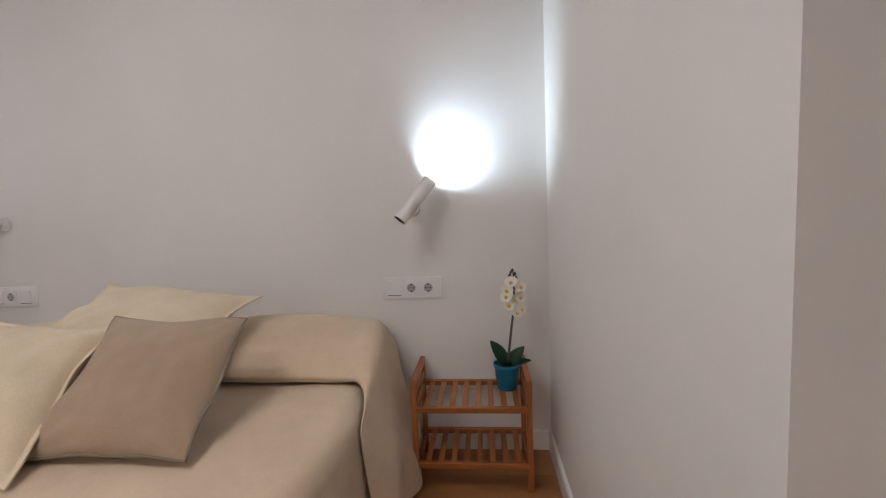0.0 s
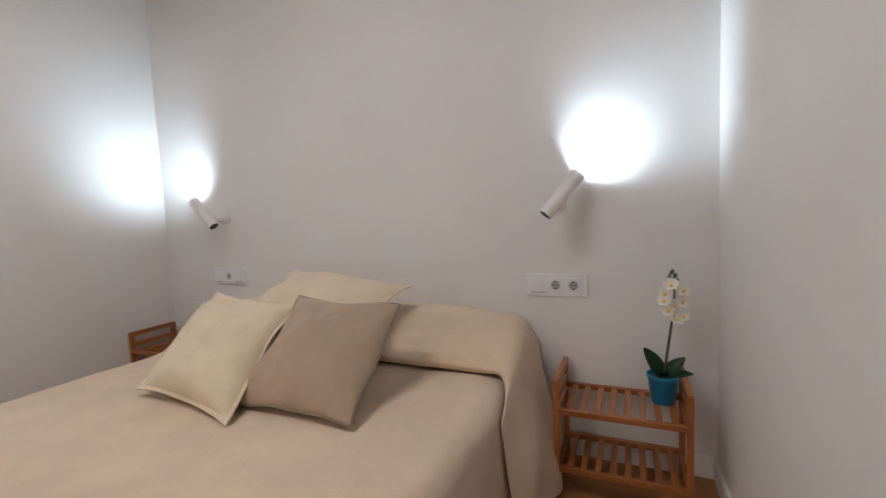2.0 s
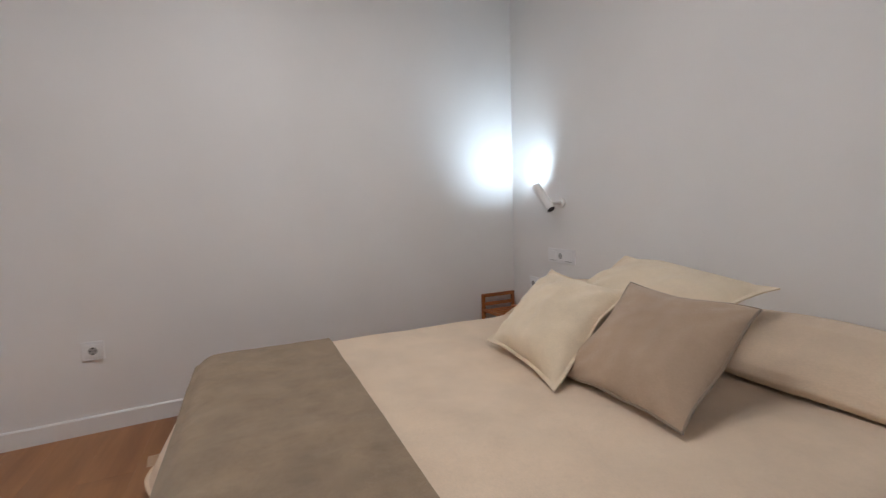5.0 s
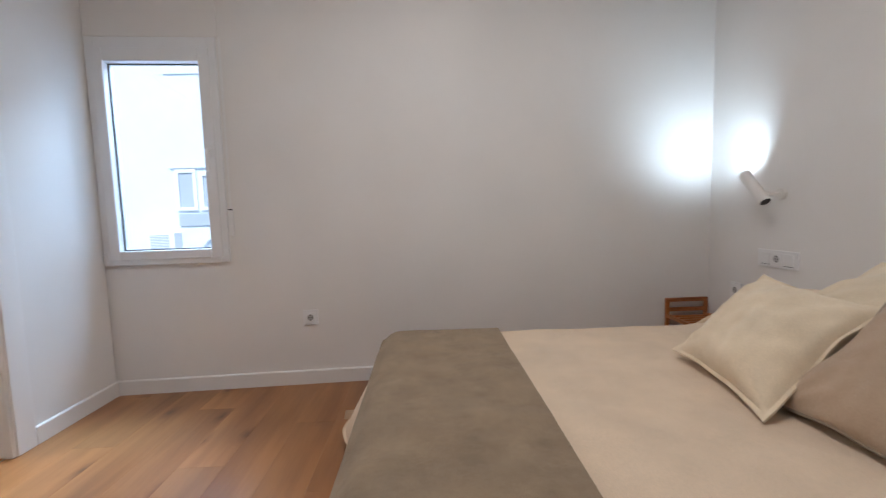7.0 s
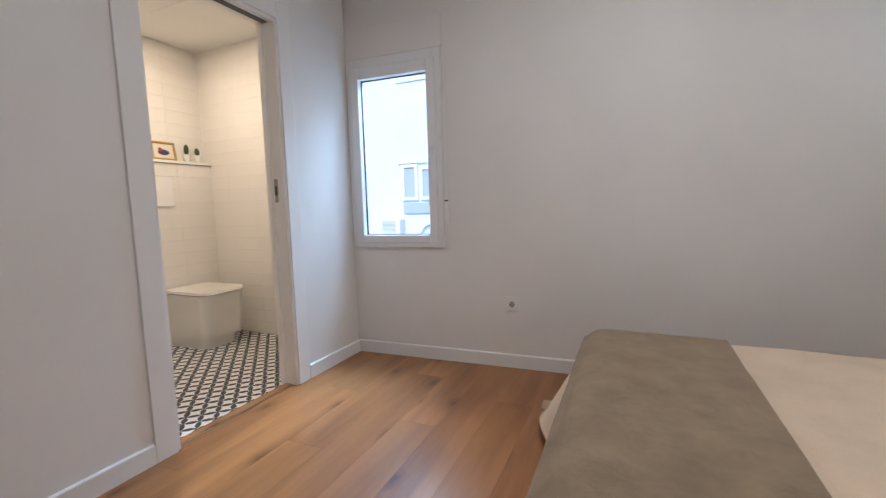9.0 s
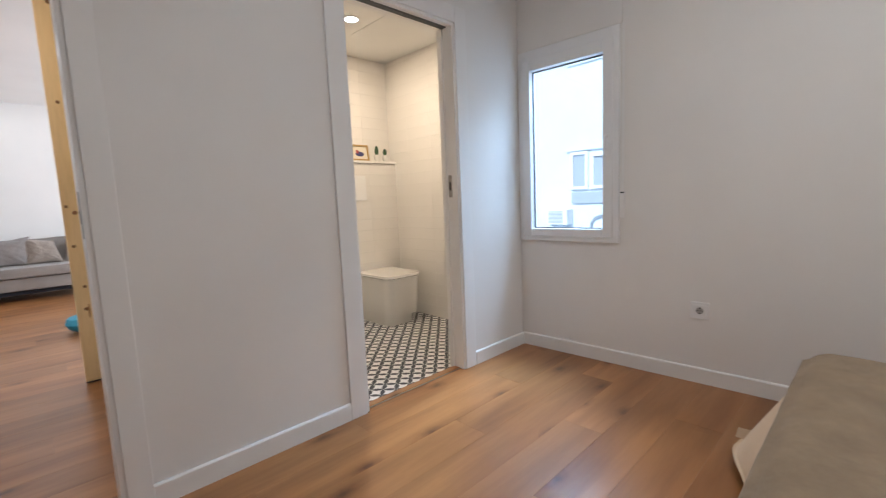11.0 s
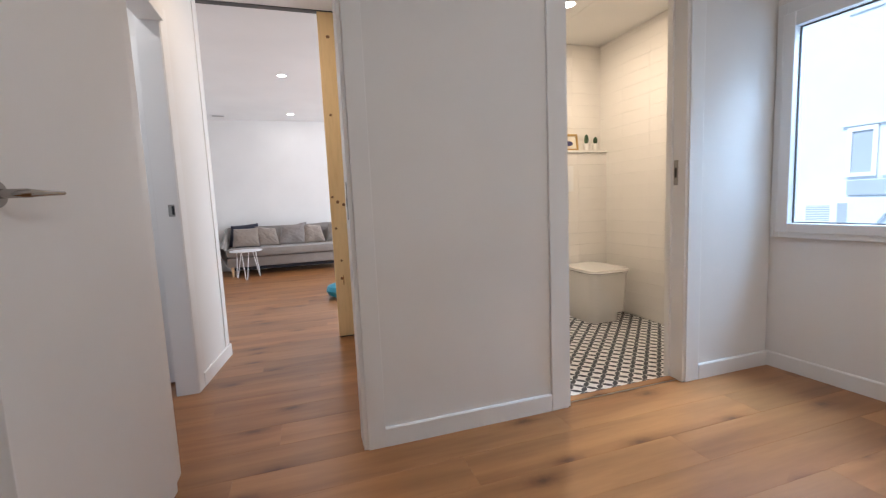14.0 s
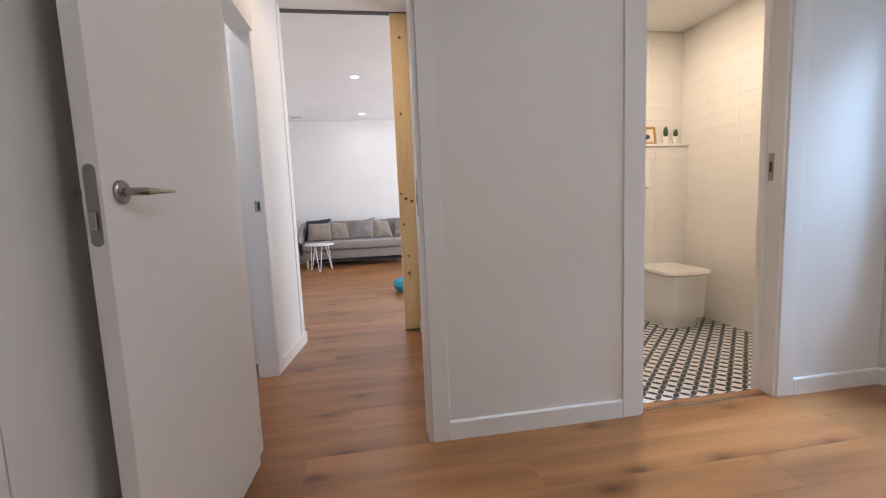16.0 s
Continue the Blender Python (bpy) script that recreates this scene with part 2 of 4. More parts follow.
ink = math_node(PETAL_TILE, "MAXIMUM", lens(cell[0], cell[1]), lens(cell[1], cell[0]))
wear = nd(PETAL_TILE, "ShaderNodeTexNoise", Scale=60.0, Detail=4.0)
ln(PETAL_TILE, tc.outputs["Position"], wear.inputs["Vector"])
clay = ramp(PETAL_TILE, wear.outputs["Fac"], [(0.3, (0.78, 0.77, 0.74)), (0.7, (0.86, 0.85, 0.83))])
dye = ramp(PETAL_TILE, wear.outputs["Fac"], [(0.3, (0.006, 0.008, 0.018)), (0.7, (0.014, 0.017, 0.032))])
ln(PETAL_TILE, mix(PETAL_TILE, ink, clay, dye), bsdf(PETAL_TILE).inputs["Base Color"])

# ---- mesh helpers ----


def box(bm, x0, x1, y0, y1, z0, z1, bevel=0.0, m=None):
    vs = [bm.verts.new((x, y, z)) for x in (x0, x1) for y in (y0, y1) for z in (z0, z1)]
    fs = [bm.faces.new([vs[i] for i in q]) for q in ((0, 1, 3, 2), (4, 6, 7, 5), (0, 4, 5, 1), (2, 3, 7, 6), (0, 2, 6, 4), (1, 5, 7, 3))]
    if bevel:
        es = list({e for f in fs for e in f.edges})
        out = bmesh.ops.bevel(bm, geom=es, offset=bevel, segments=2, affect="EDGES", profile=0.6)
        vs = list({v for f in out["faces"] for v in f.verts} | {v for v in vs if v.is_valid})
    if m is not None:
        bmesh.ops.transform(bm, matrix=m, verts=vs)
    return bm


def boxed(*args, **kw):
    return box(bmesh.new(), *args, **kw)


def lathe(bm, rings, n=32, m=None, cap0=True, cap1=True):
    """A turned solid about z: rings of (radius, height)."""
    loops = []
    for r, z in rings:
        loops.append([bm.verts.new((r * math.cos(2 * math.pi * k / n), r * math.sin(2 * math.pi * k / n), z)) for k in range(n)])
    for a, b in zip(loops, loops[1:]):
        for k in range(n):
            bm.faces.new((a[k], a[(k + 1) % n], b[(k + 1) % n], b[k]))
    if cap0:
        bm.faces.new(loops[0][::-1])
    if cap1:
        bm.faces.new(loops[-1])
    if m is not None:
        bmesh.ops.transform(bm, matrix=m, verts=[v for l in loops for v in l])
    return bm


def tube(bm, points, radius, n=10):
    """A round bar swept along points; radius: one number or one for each point."""
    pts = [Vector(p) for p in points]
    loops = []
    for i, p in enumerate(pts):
        way = (pts[min(i + 1, len(pts) - 1)] - pts[max(i - 1, 0)]).normalized()
        side = way.cross(Vector((0.31, 0.17, 0.93))).normalized()
        up = side.cross(way)
        r = radius[i] if isinstance(radius, (list, tuple)) else radius
        loops.append([bm.verts.new(p + r * (math.cos(2 * math.pi * k / n) * side + math.sin(2 * math.pi * k / n) * up)) for k in range(n)])
    for a, b in zip(loops, loops[1:]):
        for k in range(n):
            bm.faces.new((a[k], a[(k + 1) % n], b[(k + 1) % n], b[k]))
    bm.faces.new(loops[0][::-1])
    bm.faces.new(loops[-1])
    return bm


def surface(nu, nv, f, closed_u=False):
    bm = bmesh.new()
    vs = [[bm.verts.new(f(i / (nu if closed_u else nu - 1), j / (nv - 1))) for j in range(nv)] for i in range(nu)]
    for i in range(nu if closed_u else nu - 1):
        for j in range(nv - 1):
            k = (i + 1) % nu
            bm.faces.new((vs[i][j], vs[k][j], vs[k][j + 1], vs[i][j + 1]))
    return bm


def part(name, bm, mat, parent=None, label="", smooth=False, m=None):
    bmesh.ops.recalc_face_normals(bm, faces=bm.faces)
    me = bpy.data.meshes.new(name)
    bm.to_mesh(me)
    bm.free()
    me.materials.append(mat)
    if smooth:
        for p in me.polygons:
            p.use_smooth = True
        me.set_sharp_from_angle(angle=radians(38))
    ob = new(name, me)
    if m is not None:
        ob.matrix_basis = m
    ob.parent = parent
    if label:
        ob["label"] = label
    return ob


def thing(name, label, category, m=None, group="", kind=""):
    ob = new(name)
    if m is not None:
        ob.matrix_basis = m
    return tagged(ob, label, category, group, kind)


def structure(name, bm, mat, label, category, smooth=False, m=None):
    return tagged(part(name, bm, mat, None, "", smooth, m), label, category, kind="structure")


# ---- large structure ----
ROOM_H, HALL_H, LIVING_H, BATH_H = 2.60, 2.45, 2.56, 2.335
YS = -3.60                      # bedroom south wall face
WEST = pose(-2.09, YS, 0, 0, 0, 3.02)   # west wall frame: y along the wall, x into the room
WLEN = 3.62

structure("wall_north", boxed(-2.6, 1.3, 0, 0.14, 0, ROOM_H), WALL, "smooth off-white painted bedroom wall behind the bed", "wall")
bm = bmesh.new()
W0, W1, WZ0, WZ1 = 0.006, 0.675, 0.750, 1.985
box(bm, -0.10, 0, -0.12, W0, 0, ROOM_H, m=None)
box(bm, -0.10, 0, W1, WLEN, 0, ROOM_H)
box(bm, -0.10, 0, W0, W1, 0, WZ0)
box(bm, -0.10, 0, W0, W1, WZ1, ROOM_H)
structure("wall_west", bm, WALL, "off-white painted wall with a white window", "wall", m=WEST)
BD0, BD1, HD0, HD1, DH = -1.474, -0.73, 0.234, 0.985, 2.045
bm = bmesh.new()
for a, b, z0, z1 in ((-2.08, BD0, 0, ROOM_H), (BD1, HD0, 0, ROOM_H), (HD1, 1.3, 0, ROOM_H), (BD0, BD1, DH, ROOM_H), (HD0, HD1, DH, ROOM_H)):
    box(bm, a, b, YS - 0.10, YS, z0, z1)
structure("wall_south", bm, WALL, "off-white painted wall with two doorways", "wall")
structure("wall_east_alcove", boxed(0.69, 1.3, -1.374, 0, 0, ROOM_H), WALL, "off-white painted wall projecting beside the bed", "wall")
structure("wall_east", boxed(1.18, 1.3, YS, -1.374, 0, ROOM_H), WALL, "off-white painted wall behind the wardrobe", "wall")
structure("ceiling_bedroom", boxed(-2.5, 1.3, YS - 0.1, 0.14, ROOM_H, ROOM_H + 0.1), CEIL, "flat white painted ceiling", "ceiling")

# hall and living room
bm = bmesh.new()
box(bm, 0.0, 0.10, -5.22, YS - 0.10, 0, HALL_H)
HALL_E = pose(1.075, -4.56, 0, 0, 0, -6.34)     # the last stretch of the hall's east wall leans inwards
structure("wall_hall_west", bm, WALL, "narrow off-white hall wall", "wall")
bm = bmesh.new()
box(bm, 0, 0.10, -0.634, 0, 0, HALL_H, m=HALL_E)
box(bm, 1.05, 1.15, -3.78, YS - 0.10, 0, HALL_H)
box(bm, 1.05, 1.15, -4.55, -3.78, DH, HALL_H)
structure("wall_hall_east", bm, WALL, "off-white hall wall with a doorway", "wall")
bm = bmesh.new()
box(bm, -3.4, 0.0, -5.42, -5.34, 0, LIVING_H)
structure("wall_living_north", bm, WALL, "off-white living room wall", "wall")
structure("wall_living_north_east", boxed(1.01, 2.1, -5.20, -5.10, 0, LIVING_H), WALL, "off-white living room wall by the hall", "wall")
structure("wall_living_south", boxed(-3.4, 2.1, -10.10, -9.98, 0, LIVING_H), WALL, "white living room wall behind the sofa", "wall")
structure("wall_living_east", boxed(1.98, 2.1, -9.98, -5.20, 0, LIVING_H), WALL, "white living room side wall", "wall")
bm = bmesh.new()
box(bm, -3.4, -3.28, -9.98, -9.2, 0, LIVING_H)
box(bm, -3.4, -3.28, -6.6, -5.34, 0, LIVING_H)
box(bm, -3.4, -3.28, -9.2, -6.6, 0, 0.25)
box(bm, -3.4, -3.28, -9.2, -6.6, 2.25, LIVING_H)
lamp("living_daylight", "AREA", LIVING_DAY, (0.93, 0.97, 1.0), pose(-3.30, -7.9, 1.25, 0, -90, 0), size=1.9, size_y=2.5)
structure("wall_living_west", bm, WALL, "white living room wall with a wide window opening", "wall")
bm = boxed(-3.4, 2.1, -10.1, -5.291, LIVING_H, LIVING_H + 0.1)
box(bm, 1.15, 2.1, -5.291, -5.10, LIVING_H, LIVING_H + 0.1)
structure("ceiling_living", bm, CEIL, "white plasterboard living room ceiling with downlights", "ceiling")
structure("ceiling_hall", boxed(0.0, 1.15, -5.238, YS - 0.10, HALL_H, HALL_H + 0.2), CEIL, "lowered white hall ceiling", "ceiling")
structure("ceiling_slot", boxed(-0.8, 1.15, -5.290, -5.239, HALL_H - 0.006, HALL_H + 0.12), SHADOWGAP, "dark sliding door track slot in the ceiling", "track")
structure("wall_side_room", boxed(1.15, 2.1, -4.98, -4.88, 0, HALL_H), WALL, "plain white wall of the side room", "wall")
structure("wall_side_room_end", boxed(1.95, 2.1, -4.88, YS - 0.1, 0, HALL_H), WALL, "plain white end wall of the side room", "wall")
structure("ceiling_side_room", boxed(1.15, 2.1, -4.98, YS - 0.1, HALL_H, HALL_H + 0.1), CEIL, "plain white ceiling of the side room", "ceiling")

# bathroom
BX0, BX1, BY0 = -2.18, -0.10, -5.10
structure("wall_bath_west", boxed(BX0 - 0.12, BX0, BY0 - 0.155, YS - 0.1, 0, BATH_H), GROUT, "bathroom wall with glazed white tiles", "wall")
structure("wall_bath_south", boxed(BX0, BX1, BY0 - 0.155, BY0 - 0.088, 0, BATH_H), GROUT, "bathroom wall with glazed white tiles", "wall")
structure("wall_bath_east", boxed(BX1, 0.0, BY0, YS - 0.1, 0, BATH_H), WALL, "plain bathroom side wall", "wall")
structure("ceiling_bath", boxed(BX0 - 0.12, 0.0, BY0 - 0.155, YS - 0.1, BATH_H, BATH_H + 0.1), CEIL, "white bathroom ceiling with an access panel", "ceiling")
structure("floor_bath_base", boxed(BX0 - 0.1, 0.0, BY0 - 0.155, YS - 0.09, -0.05, -0.008), GROUT, "mortar bed under the patterned tiles", "floor")
structure("floor_base", boxed(-2.7, 2.2, -10.2, 0.2, -0.12, -0.055), SHADOWGAP, "dark underlay below the oak boards", "floor")

# ---- trim ----
BB = 0.084


def baseboard(name, length, m):
    bm = bmesh.new()
    prof = [(0, 0), (0.013, 0), (0.013, BB - 0.006), (0.008, BB), (0, BB)]
    a = [bm.verts.new((0, -p, q)) for p, q in prof]
    b = [bm.verts.new((length, -p, q)) for p, q in prof]
    for k in range(5):
        bm.faces.new((a[k], a[(k + 1) % 5], b[(k + 1) % 5], b[k]))
    bm.faces.new(a)
    bm.faces.new(b[::-1])
    return structure(name, bm, LACQUER, "white lacquered skirting board along the wall", "skirting board", m=m)


baseboard("baseboard", 2.96, pose(-2.27, 0, 0))
baseboard("baseboard", 3.60, WEST @ pose(0, 0.003, 0, 0, 0, 90))
baseboard("baseboard", 0.60, pose(BD0 - 0.09, YS, 0, 0, 0, 180))
baseboard("baseboard", HD0 - BD1 - 0.157, pose(HD0 - 0.071, YS, 0, 0, 0, 180))
baseboard("baseboard", 1.36, pose(0.69, 0, 0, 0, 0, -90))
baseboard("baseboard", 0.48, pose(0.69, -1.374, 0))
baseboard("baseboard", 0.565, HALL_E @ pose(0, -0.072, 0, 0, 0, -90))
baseboard("baseboard", 1.40, pose(0.10, -5.22, 0, 0, 0, 90))
baseboard("baseboard", 5.2, pose(1.97, -9.98, 0, 0, 0, 180))


def door_lining(name, x0, x1, y_front, depth, h, face, label):
    """White lining boards and flat architraves round a doorway in an east-west wall."""
    top = thing(name, label, "door frame", kind="structure")
    t = 0.022
    for a, b in ((x0, x0 + t), (x1 - t, x1)):
        part("jamb", boxed(a, b, y_front - depth - 0.012, y_front + 0.004, 0, h, bevel=0.002), LACQUER, top)
    part("head", boxed(x0 + t, x1 - t, y_front - depth - 0.012, y_front + 0.004, h - t, h, bevel=0.002), LACQUER, top)
    for a, b in ((x0 - face, x0 + 0.006), (x1 - 0.006, x1 + face)):
        part("architrave", boxed(a, b, y_front, y_front + 0.014, 0, h + face, bevel=0.003), LACQUER, top)
    part("architrave", boxed(x0 + 0.006, x1 - 0.006, y_front, y_front + 0.0135, h - 0.006, h + face, bevel=0.003), LACQUER, top)
    return top


bath_door = door_lining("door_frame_1", BD0, BD1, YS, 0.10, DH, 0.085, "white lacquered frame of the bathroom doorway")
hall_door = door_lining("door_frame_2", HD0, HD1, YS, 0.10, DH, 0.071, "white lacquered frame of the hall doorway")
# pocket slot and strike plate in the bathroom jamb
part("strike_plate", boxed(BD0 + 0.022, BD0 + 0.025, YS - 0.066, YS - 0.040, 1.06, 1.19, bevel=0.001), STEEL, bath_door, "steel strike plate")
part("latch_hole", boxed(BD0 + 0.025, BD0 + 0.026, YS - 0.060, YS - 0.046, 1.10, 1.15), BLACK, bath_door)
part("door_stop", boxed(BD0 + 0.022, BD0 + 0.034, YS - 0.108, YS - 0.075, 0, DH - 0.022), LACQUER, bath_door)
part("track_groove", boxed(BD0 + 0.03, BD1 - 0.03, YS - 0.07, YS - 0.03, DH - 0.0245, DH - 0.0222), SHADOWGAP, bath_door, "dark groove of the sliding track")
part("strike_plate", boxed(HD0 + 0.022, HD0 + 0.0245, YS - 0.040, YS - 0.012, 0.97, 1.12, bevel=0.001), STEEL, hall_door, "steel strike plate")
part("latch_hole", boxed(HD0 + 0.0245, HD0 + 0.0255, YS - 0.034, YS - 0.018, 1.02, 1.06), BLACK, hall_door)

# oak threshold of the bathroom
sill = thing("threshold", "oak threshold strip with a thin metal edge in the bathroom doorway", "threshold", kind="structure")
part("oak_strip", boxed(BD0 + 0.022, BD1 - 0.022, YS - 0.080, YS - 0.034, -0.03, 0.005, bevel=0.003), OAK, sill)
part("metal_edge", boxed(BD0 + 0.022, BD1 - 0.022, YS - 0.0338, YS - 0.026, -0.03, 0.003, bevel=0.001), STEEL, sill, "pale metal edge")
part("board_end", boxed(BD0 + 0.022, BD1 - 0.022, YS - 0.0258, YS + 0.0088, -0.03, -0.0002), OAK, sill)

# doorway in the hall's east wall
side = thing("door_frame_3", "white lacquered frame of the side doorway in the hall", "door frame", kind="structure")
part("jamb", boxed(1.069, 1.182, -4.558, -4.535, 0, DH, bevel=0.002), LACQUER, side)
part("architrave", boxed(-0.012, 0.0, -0.070, 0.016, 0, DH + 0.07, bevel=0.003), LACQUER, side, m=HALL_E)
part("head", boxed(1.046, 1.162, -4.530, -3.79, DH - 0.02, DH, bevel=0.002), LACQUER, side)
part("strike_plate", boxed(1.090, 1.121, -4.535, -4.5325, 1.010, 1.075, bevel=0.001), STEEL, side, "steel strike plate")
part("latch_hole", boxed(1.091, 1.104, -4.5325, -4.5315, 1.02, 1.066), BLACK, side)
side_leaf = thing("door_2", "white lacquered side room door standing open", "door", pose(1.185, -4.790, 0), kind="structure")
part("leaf", boxed(0, 0.74, 0, 0.040, 0.012, DH - 0.03, bevel=0.002), LACQUER, side_leaf)


# ---- window ----

win = thing("window_1", "white casement window with a roller shutter box above", "window", WEST, kind="structure")
fr, fr_low, fr_top = 0.045, 0.040, 0.070
for y0, y1, z0, z1 in ((W0, W0 + fr, WZ0, WZ1), (W1 - fr, W1, WZ0, WZ1), (W0 + fr, W1 - fr, WZ0, WZ0 + fr_low), (W0 + fr, W1 - fr, WZ1 - fr_top, WZ1)):
    part("window_frame", boxed(-0.065, 0.020, y0, y1, z0, z1, bevel=0.004), PVC, win)
s0, s1, t0, t1, sf, sf_low, sf_top = W0 + fr - 0.012, W1 - fr + 0.012, WZ0 + fr_low - 0.012, WZ1 - fr_top + 0.012, 0.058, 0.052, 0.073
sash = part("sash", boxed(-0.055, 0.031, s0, s0 + sf, t0, t1, bevel=0.006), PVC, win)
for y0, y1, z0, z1 in ((s1 - sf, s1, t0, t1), (s0 + sf, s1 - sf, t0, t0 + sf_low), (s0 + sf, s1 - sf, t1 - sf_top, t1)):
    part("sash_rail", boxed(-0.055, 0.0305, y0, y1, z0, z1, bevel=0.006), PVC, sash)
g0, g1, h0, h1 = s0 + sf, s1 - sf, t0 + sf_low, t1 - sf_top
for y0, y1, z0, z1 in ((g0, g0 + 0.006, h0, h1), (g1 - 0.006, g1, h0, h1), (g0, g1, h0, h0 + 0.006), (g0, g1, h1 - 0.006, h1)):
    part("gasket", boxed(-0.02, -0.012, y0, y1, z0, z1), SHADOWGAP, sash, "grey rubber gasket")
grip = part("window_handle", boxed(0.030, 0.038, s1 - 0.044, s1 - 0.014, 1.335, 1.405, bevel=0.003), PVC, sash, "white window handle")
part("handle_lever", tube(bmesh.new(), [(0.036, s1 - 0.029, 1.372), (0.058, s1 - 0.029, 1.372), (0.066, s1 - 0.029, 1.362), (0.067, s1 - 0.029, 1.32), (0.064, s1 - 0.029, 1.262)], [0.010, 0.010, 0.011, 0.0095, 0.008], 12), PVC, grip, smooth=True)
part("hinge_cover", boxed(0.0195, 0.028, W0 + 0.002, W0 + 0.020, WZ0 + 0.012, WZ0 + 0.075, bevel=0.003), PVC, win)
pane = part("pane", boxed(-0.032, -0.026, g0 - 0.01, g1 + 0.01, h0 - 0.01, h1 + 0.01), GLASS, sash, "clear glass pane")
pane.visible_shadow = False
part("shutter_box", boxed(0.0, 0.010, W0 - 0.01, W1 + 0.012, WZ1 + 0.004, 2.185, bevel=0.003), WALL, win, "painted roller shutter cover")
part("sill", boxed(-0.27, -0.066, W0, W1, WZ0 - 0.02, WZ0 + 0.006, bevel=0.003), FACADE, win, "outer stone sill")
part("strap", boxed(0.002, 0.0035, W1 + 0.012, W1 + 0.024, 1.05, WZ1 + 0.004), PLASTIC, win, "pale grey shutter strap")
rew = part("strap_winder", boxed(0.0, 0.012, W1 + 0.003, W1 + 0.033, 0.90, 1.055, bevel=0.003), PLASTIC, win, "white strap winder plate")
part("strap_slot", boxed(0.0121, 0.0125, W1 + 0.006, W1 + 0.030, 1.043, 1.050), BLACK, rew)

# ---- electrical plates ----


def plate(gangs, m, label):
    """A white frame with rocker switches and earthed sockets; faces -y. gangs: string of s (switch) and p (power)."""
    top = thing("socket_plate" if "p" in gangs else "switch_plate", label, "wall socket", m)
    n, pitch = len(gangs), 0.0715
    w = 0.034 + pitch * n if n > 1 else 0.088
    part("cover_frame", boxed(-w / 2, w / 2, -0.009, 0.0, -0.045, 0.045, bevel=0.0025), PLASTIC, top)
    for i, g in enumerate(gangs):
        x = (i - (n - 1) / 2) * pitch
        if g == "s":
            part("rocker", boxed(x - 0.029, x + 0.029, -0.0125, -0.0085, -0.030, 0.030, bevel=0.002), PLASTIC, top)
            part("gap_line", boxed(x - 0.029, x + 0.029, -0.0094, -0.0091, -0.0325, -0.030), SHADOWGAP, top)
        else:
            insert = part("socket_insert", boxed(x - 0.030, x + 0.030, -0.0115, -0.0085, -0.030, 0.030, bevel=0.002), PLASTIC, top)
            bm = lathe(bmesh.new(), [(0.0212, 0.0), (0.0212, 0.0018), (0.0185, 0.0018), (0.0185, 0.0003)], 28, pose(x, -0.0115, 0, 90, 0, 0), True, True)
            part("socket_well", bm, PLASTIC, insert)
            # grey disc that paints the shade inside the recessed white well
            bm = bmesh.new()
            lathe(bm, [(0.0184, 0.0004), (0.0184, 0.0006)], 28, pose(x, -0.0115, 0, 90, 0, 0))
            part("well_shade", bm, WELL, insert)
            for dx, dz, r in ((-0.0095, 0, 0.0028), (0.0095, 0, 0.0028), (0, 0.0145, 0.0036), (0, -0.0145, 0.0036), (0, 0, 0.0018)):
                part("pin_hole", lathe(bmesh.new(), [(r, 0.0008), (r, 0.0012)], 12, pose(x + dx, -0.0115, dz, 90, 0, 0)), BLACK, insert)
    return top


plate("spp", pose(0.1215, 0, 0.708), "white triple plate with a switch and two sockets on the wall")
plate("sps", pose(-1.745, 0, 0.712), "white triple plate with a socket between switches")
plate("p", WEST @ pose(0, 1.104, 0.402, 0, 0, 90), "white single wall socket above the skirting")
plate("p", pose(-2.03, 0, 0.50), "white single socket low behind the bedside stand")

# ---- wall reading lights ----


def reading_light(x, z, way, label):
    """A swivelling tube on a round wall base, with a lit spot in its upper end."""
    top = thing("wall_lamp", label, "wall lamp", pose(x, 0, z), group="reading lights beside the bed")
    part("wall_base", lathe(bmesh.new(), [(0.030, 0), (0.030, 0.016), (0.027, 0.019)], 28, pose(0, 0, 0, 90, 0, 0)), LAMP_PAINT, top, smooth=True)
    part("arm", lathe(bmesh.new(), [(0.010, 0.015), (0.010, 0.108)], 18, pose(0, 0, 0, 90, 0, 0)), LAMP_PAINT, top, smooth=True)
    turn = Vector(way).to_track_quat("Z", "Y").to_matrix().to_4x4()
    m = Matrix.Translation((0, -0.12, 0)) @ turn
    a, b = -0.055, 0.150
    bm = lathe(bmesh.new(), [(0.024, a + 0.006), (0.024, a), (0.027, a), (0.027, b), (0.0245, b), (0.0245, b - 0.03)], 36, m, True, True)
    part("tube", bm, LAMP_PAINT, top, smooth=True)
    part("tube_mouth", lathe(bmesh.new(), [(0.0238, a + 0.002), (0.0238, a + 0.004)], 30, m), BLACK, top, "black open lower end")
    part("led", lathe(bmesh.new(), [(0.020, b - 0.028), (0.020, b - 0.024)], 28, m), LED_COOL, top, "lit white led disc")
    w = Vector(way).normalized()
    eye = Vector((x, -0.12, z)) + w * (b - 0.018)
    return eye, eye + w


for x, z, way in ((0.142, 1.036, (0.56, 0.37, 0.73)), (-1.735, 1.045, (-0.68, -0.02, 0.70))):
    eye, aim = reading_light(x, z, way, "cream tubular wall reading lamp lit and aimed at the corner")
    lamp("reading_light", "SPOT", READING, (0.74, 0.91, 1.0), look(eye, aim), cone=150, blend=1.0, radius=0.022)

# ---- bedside stands ----


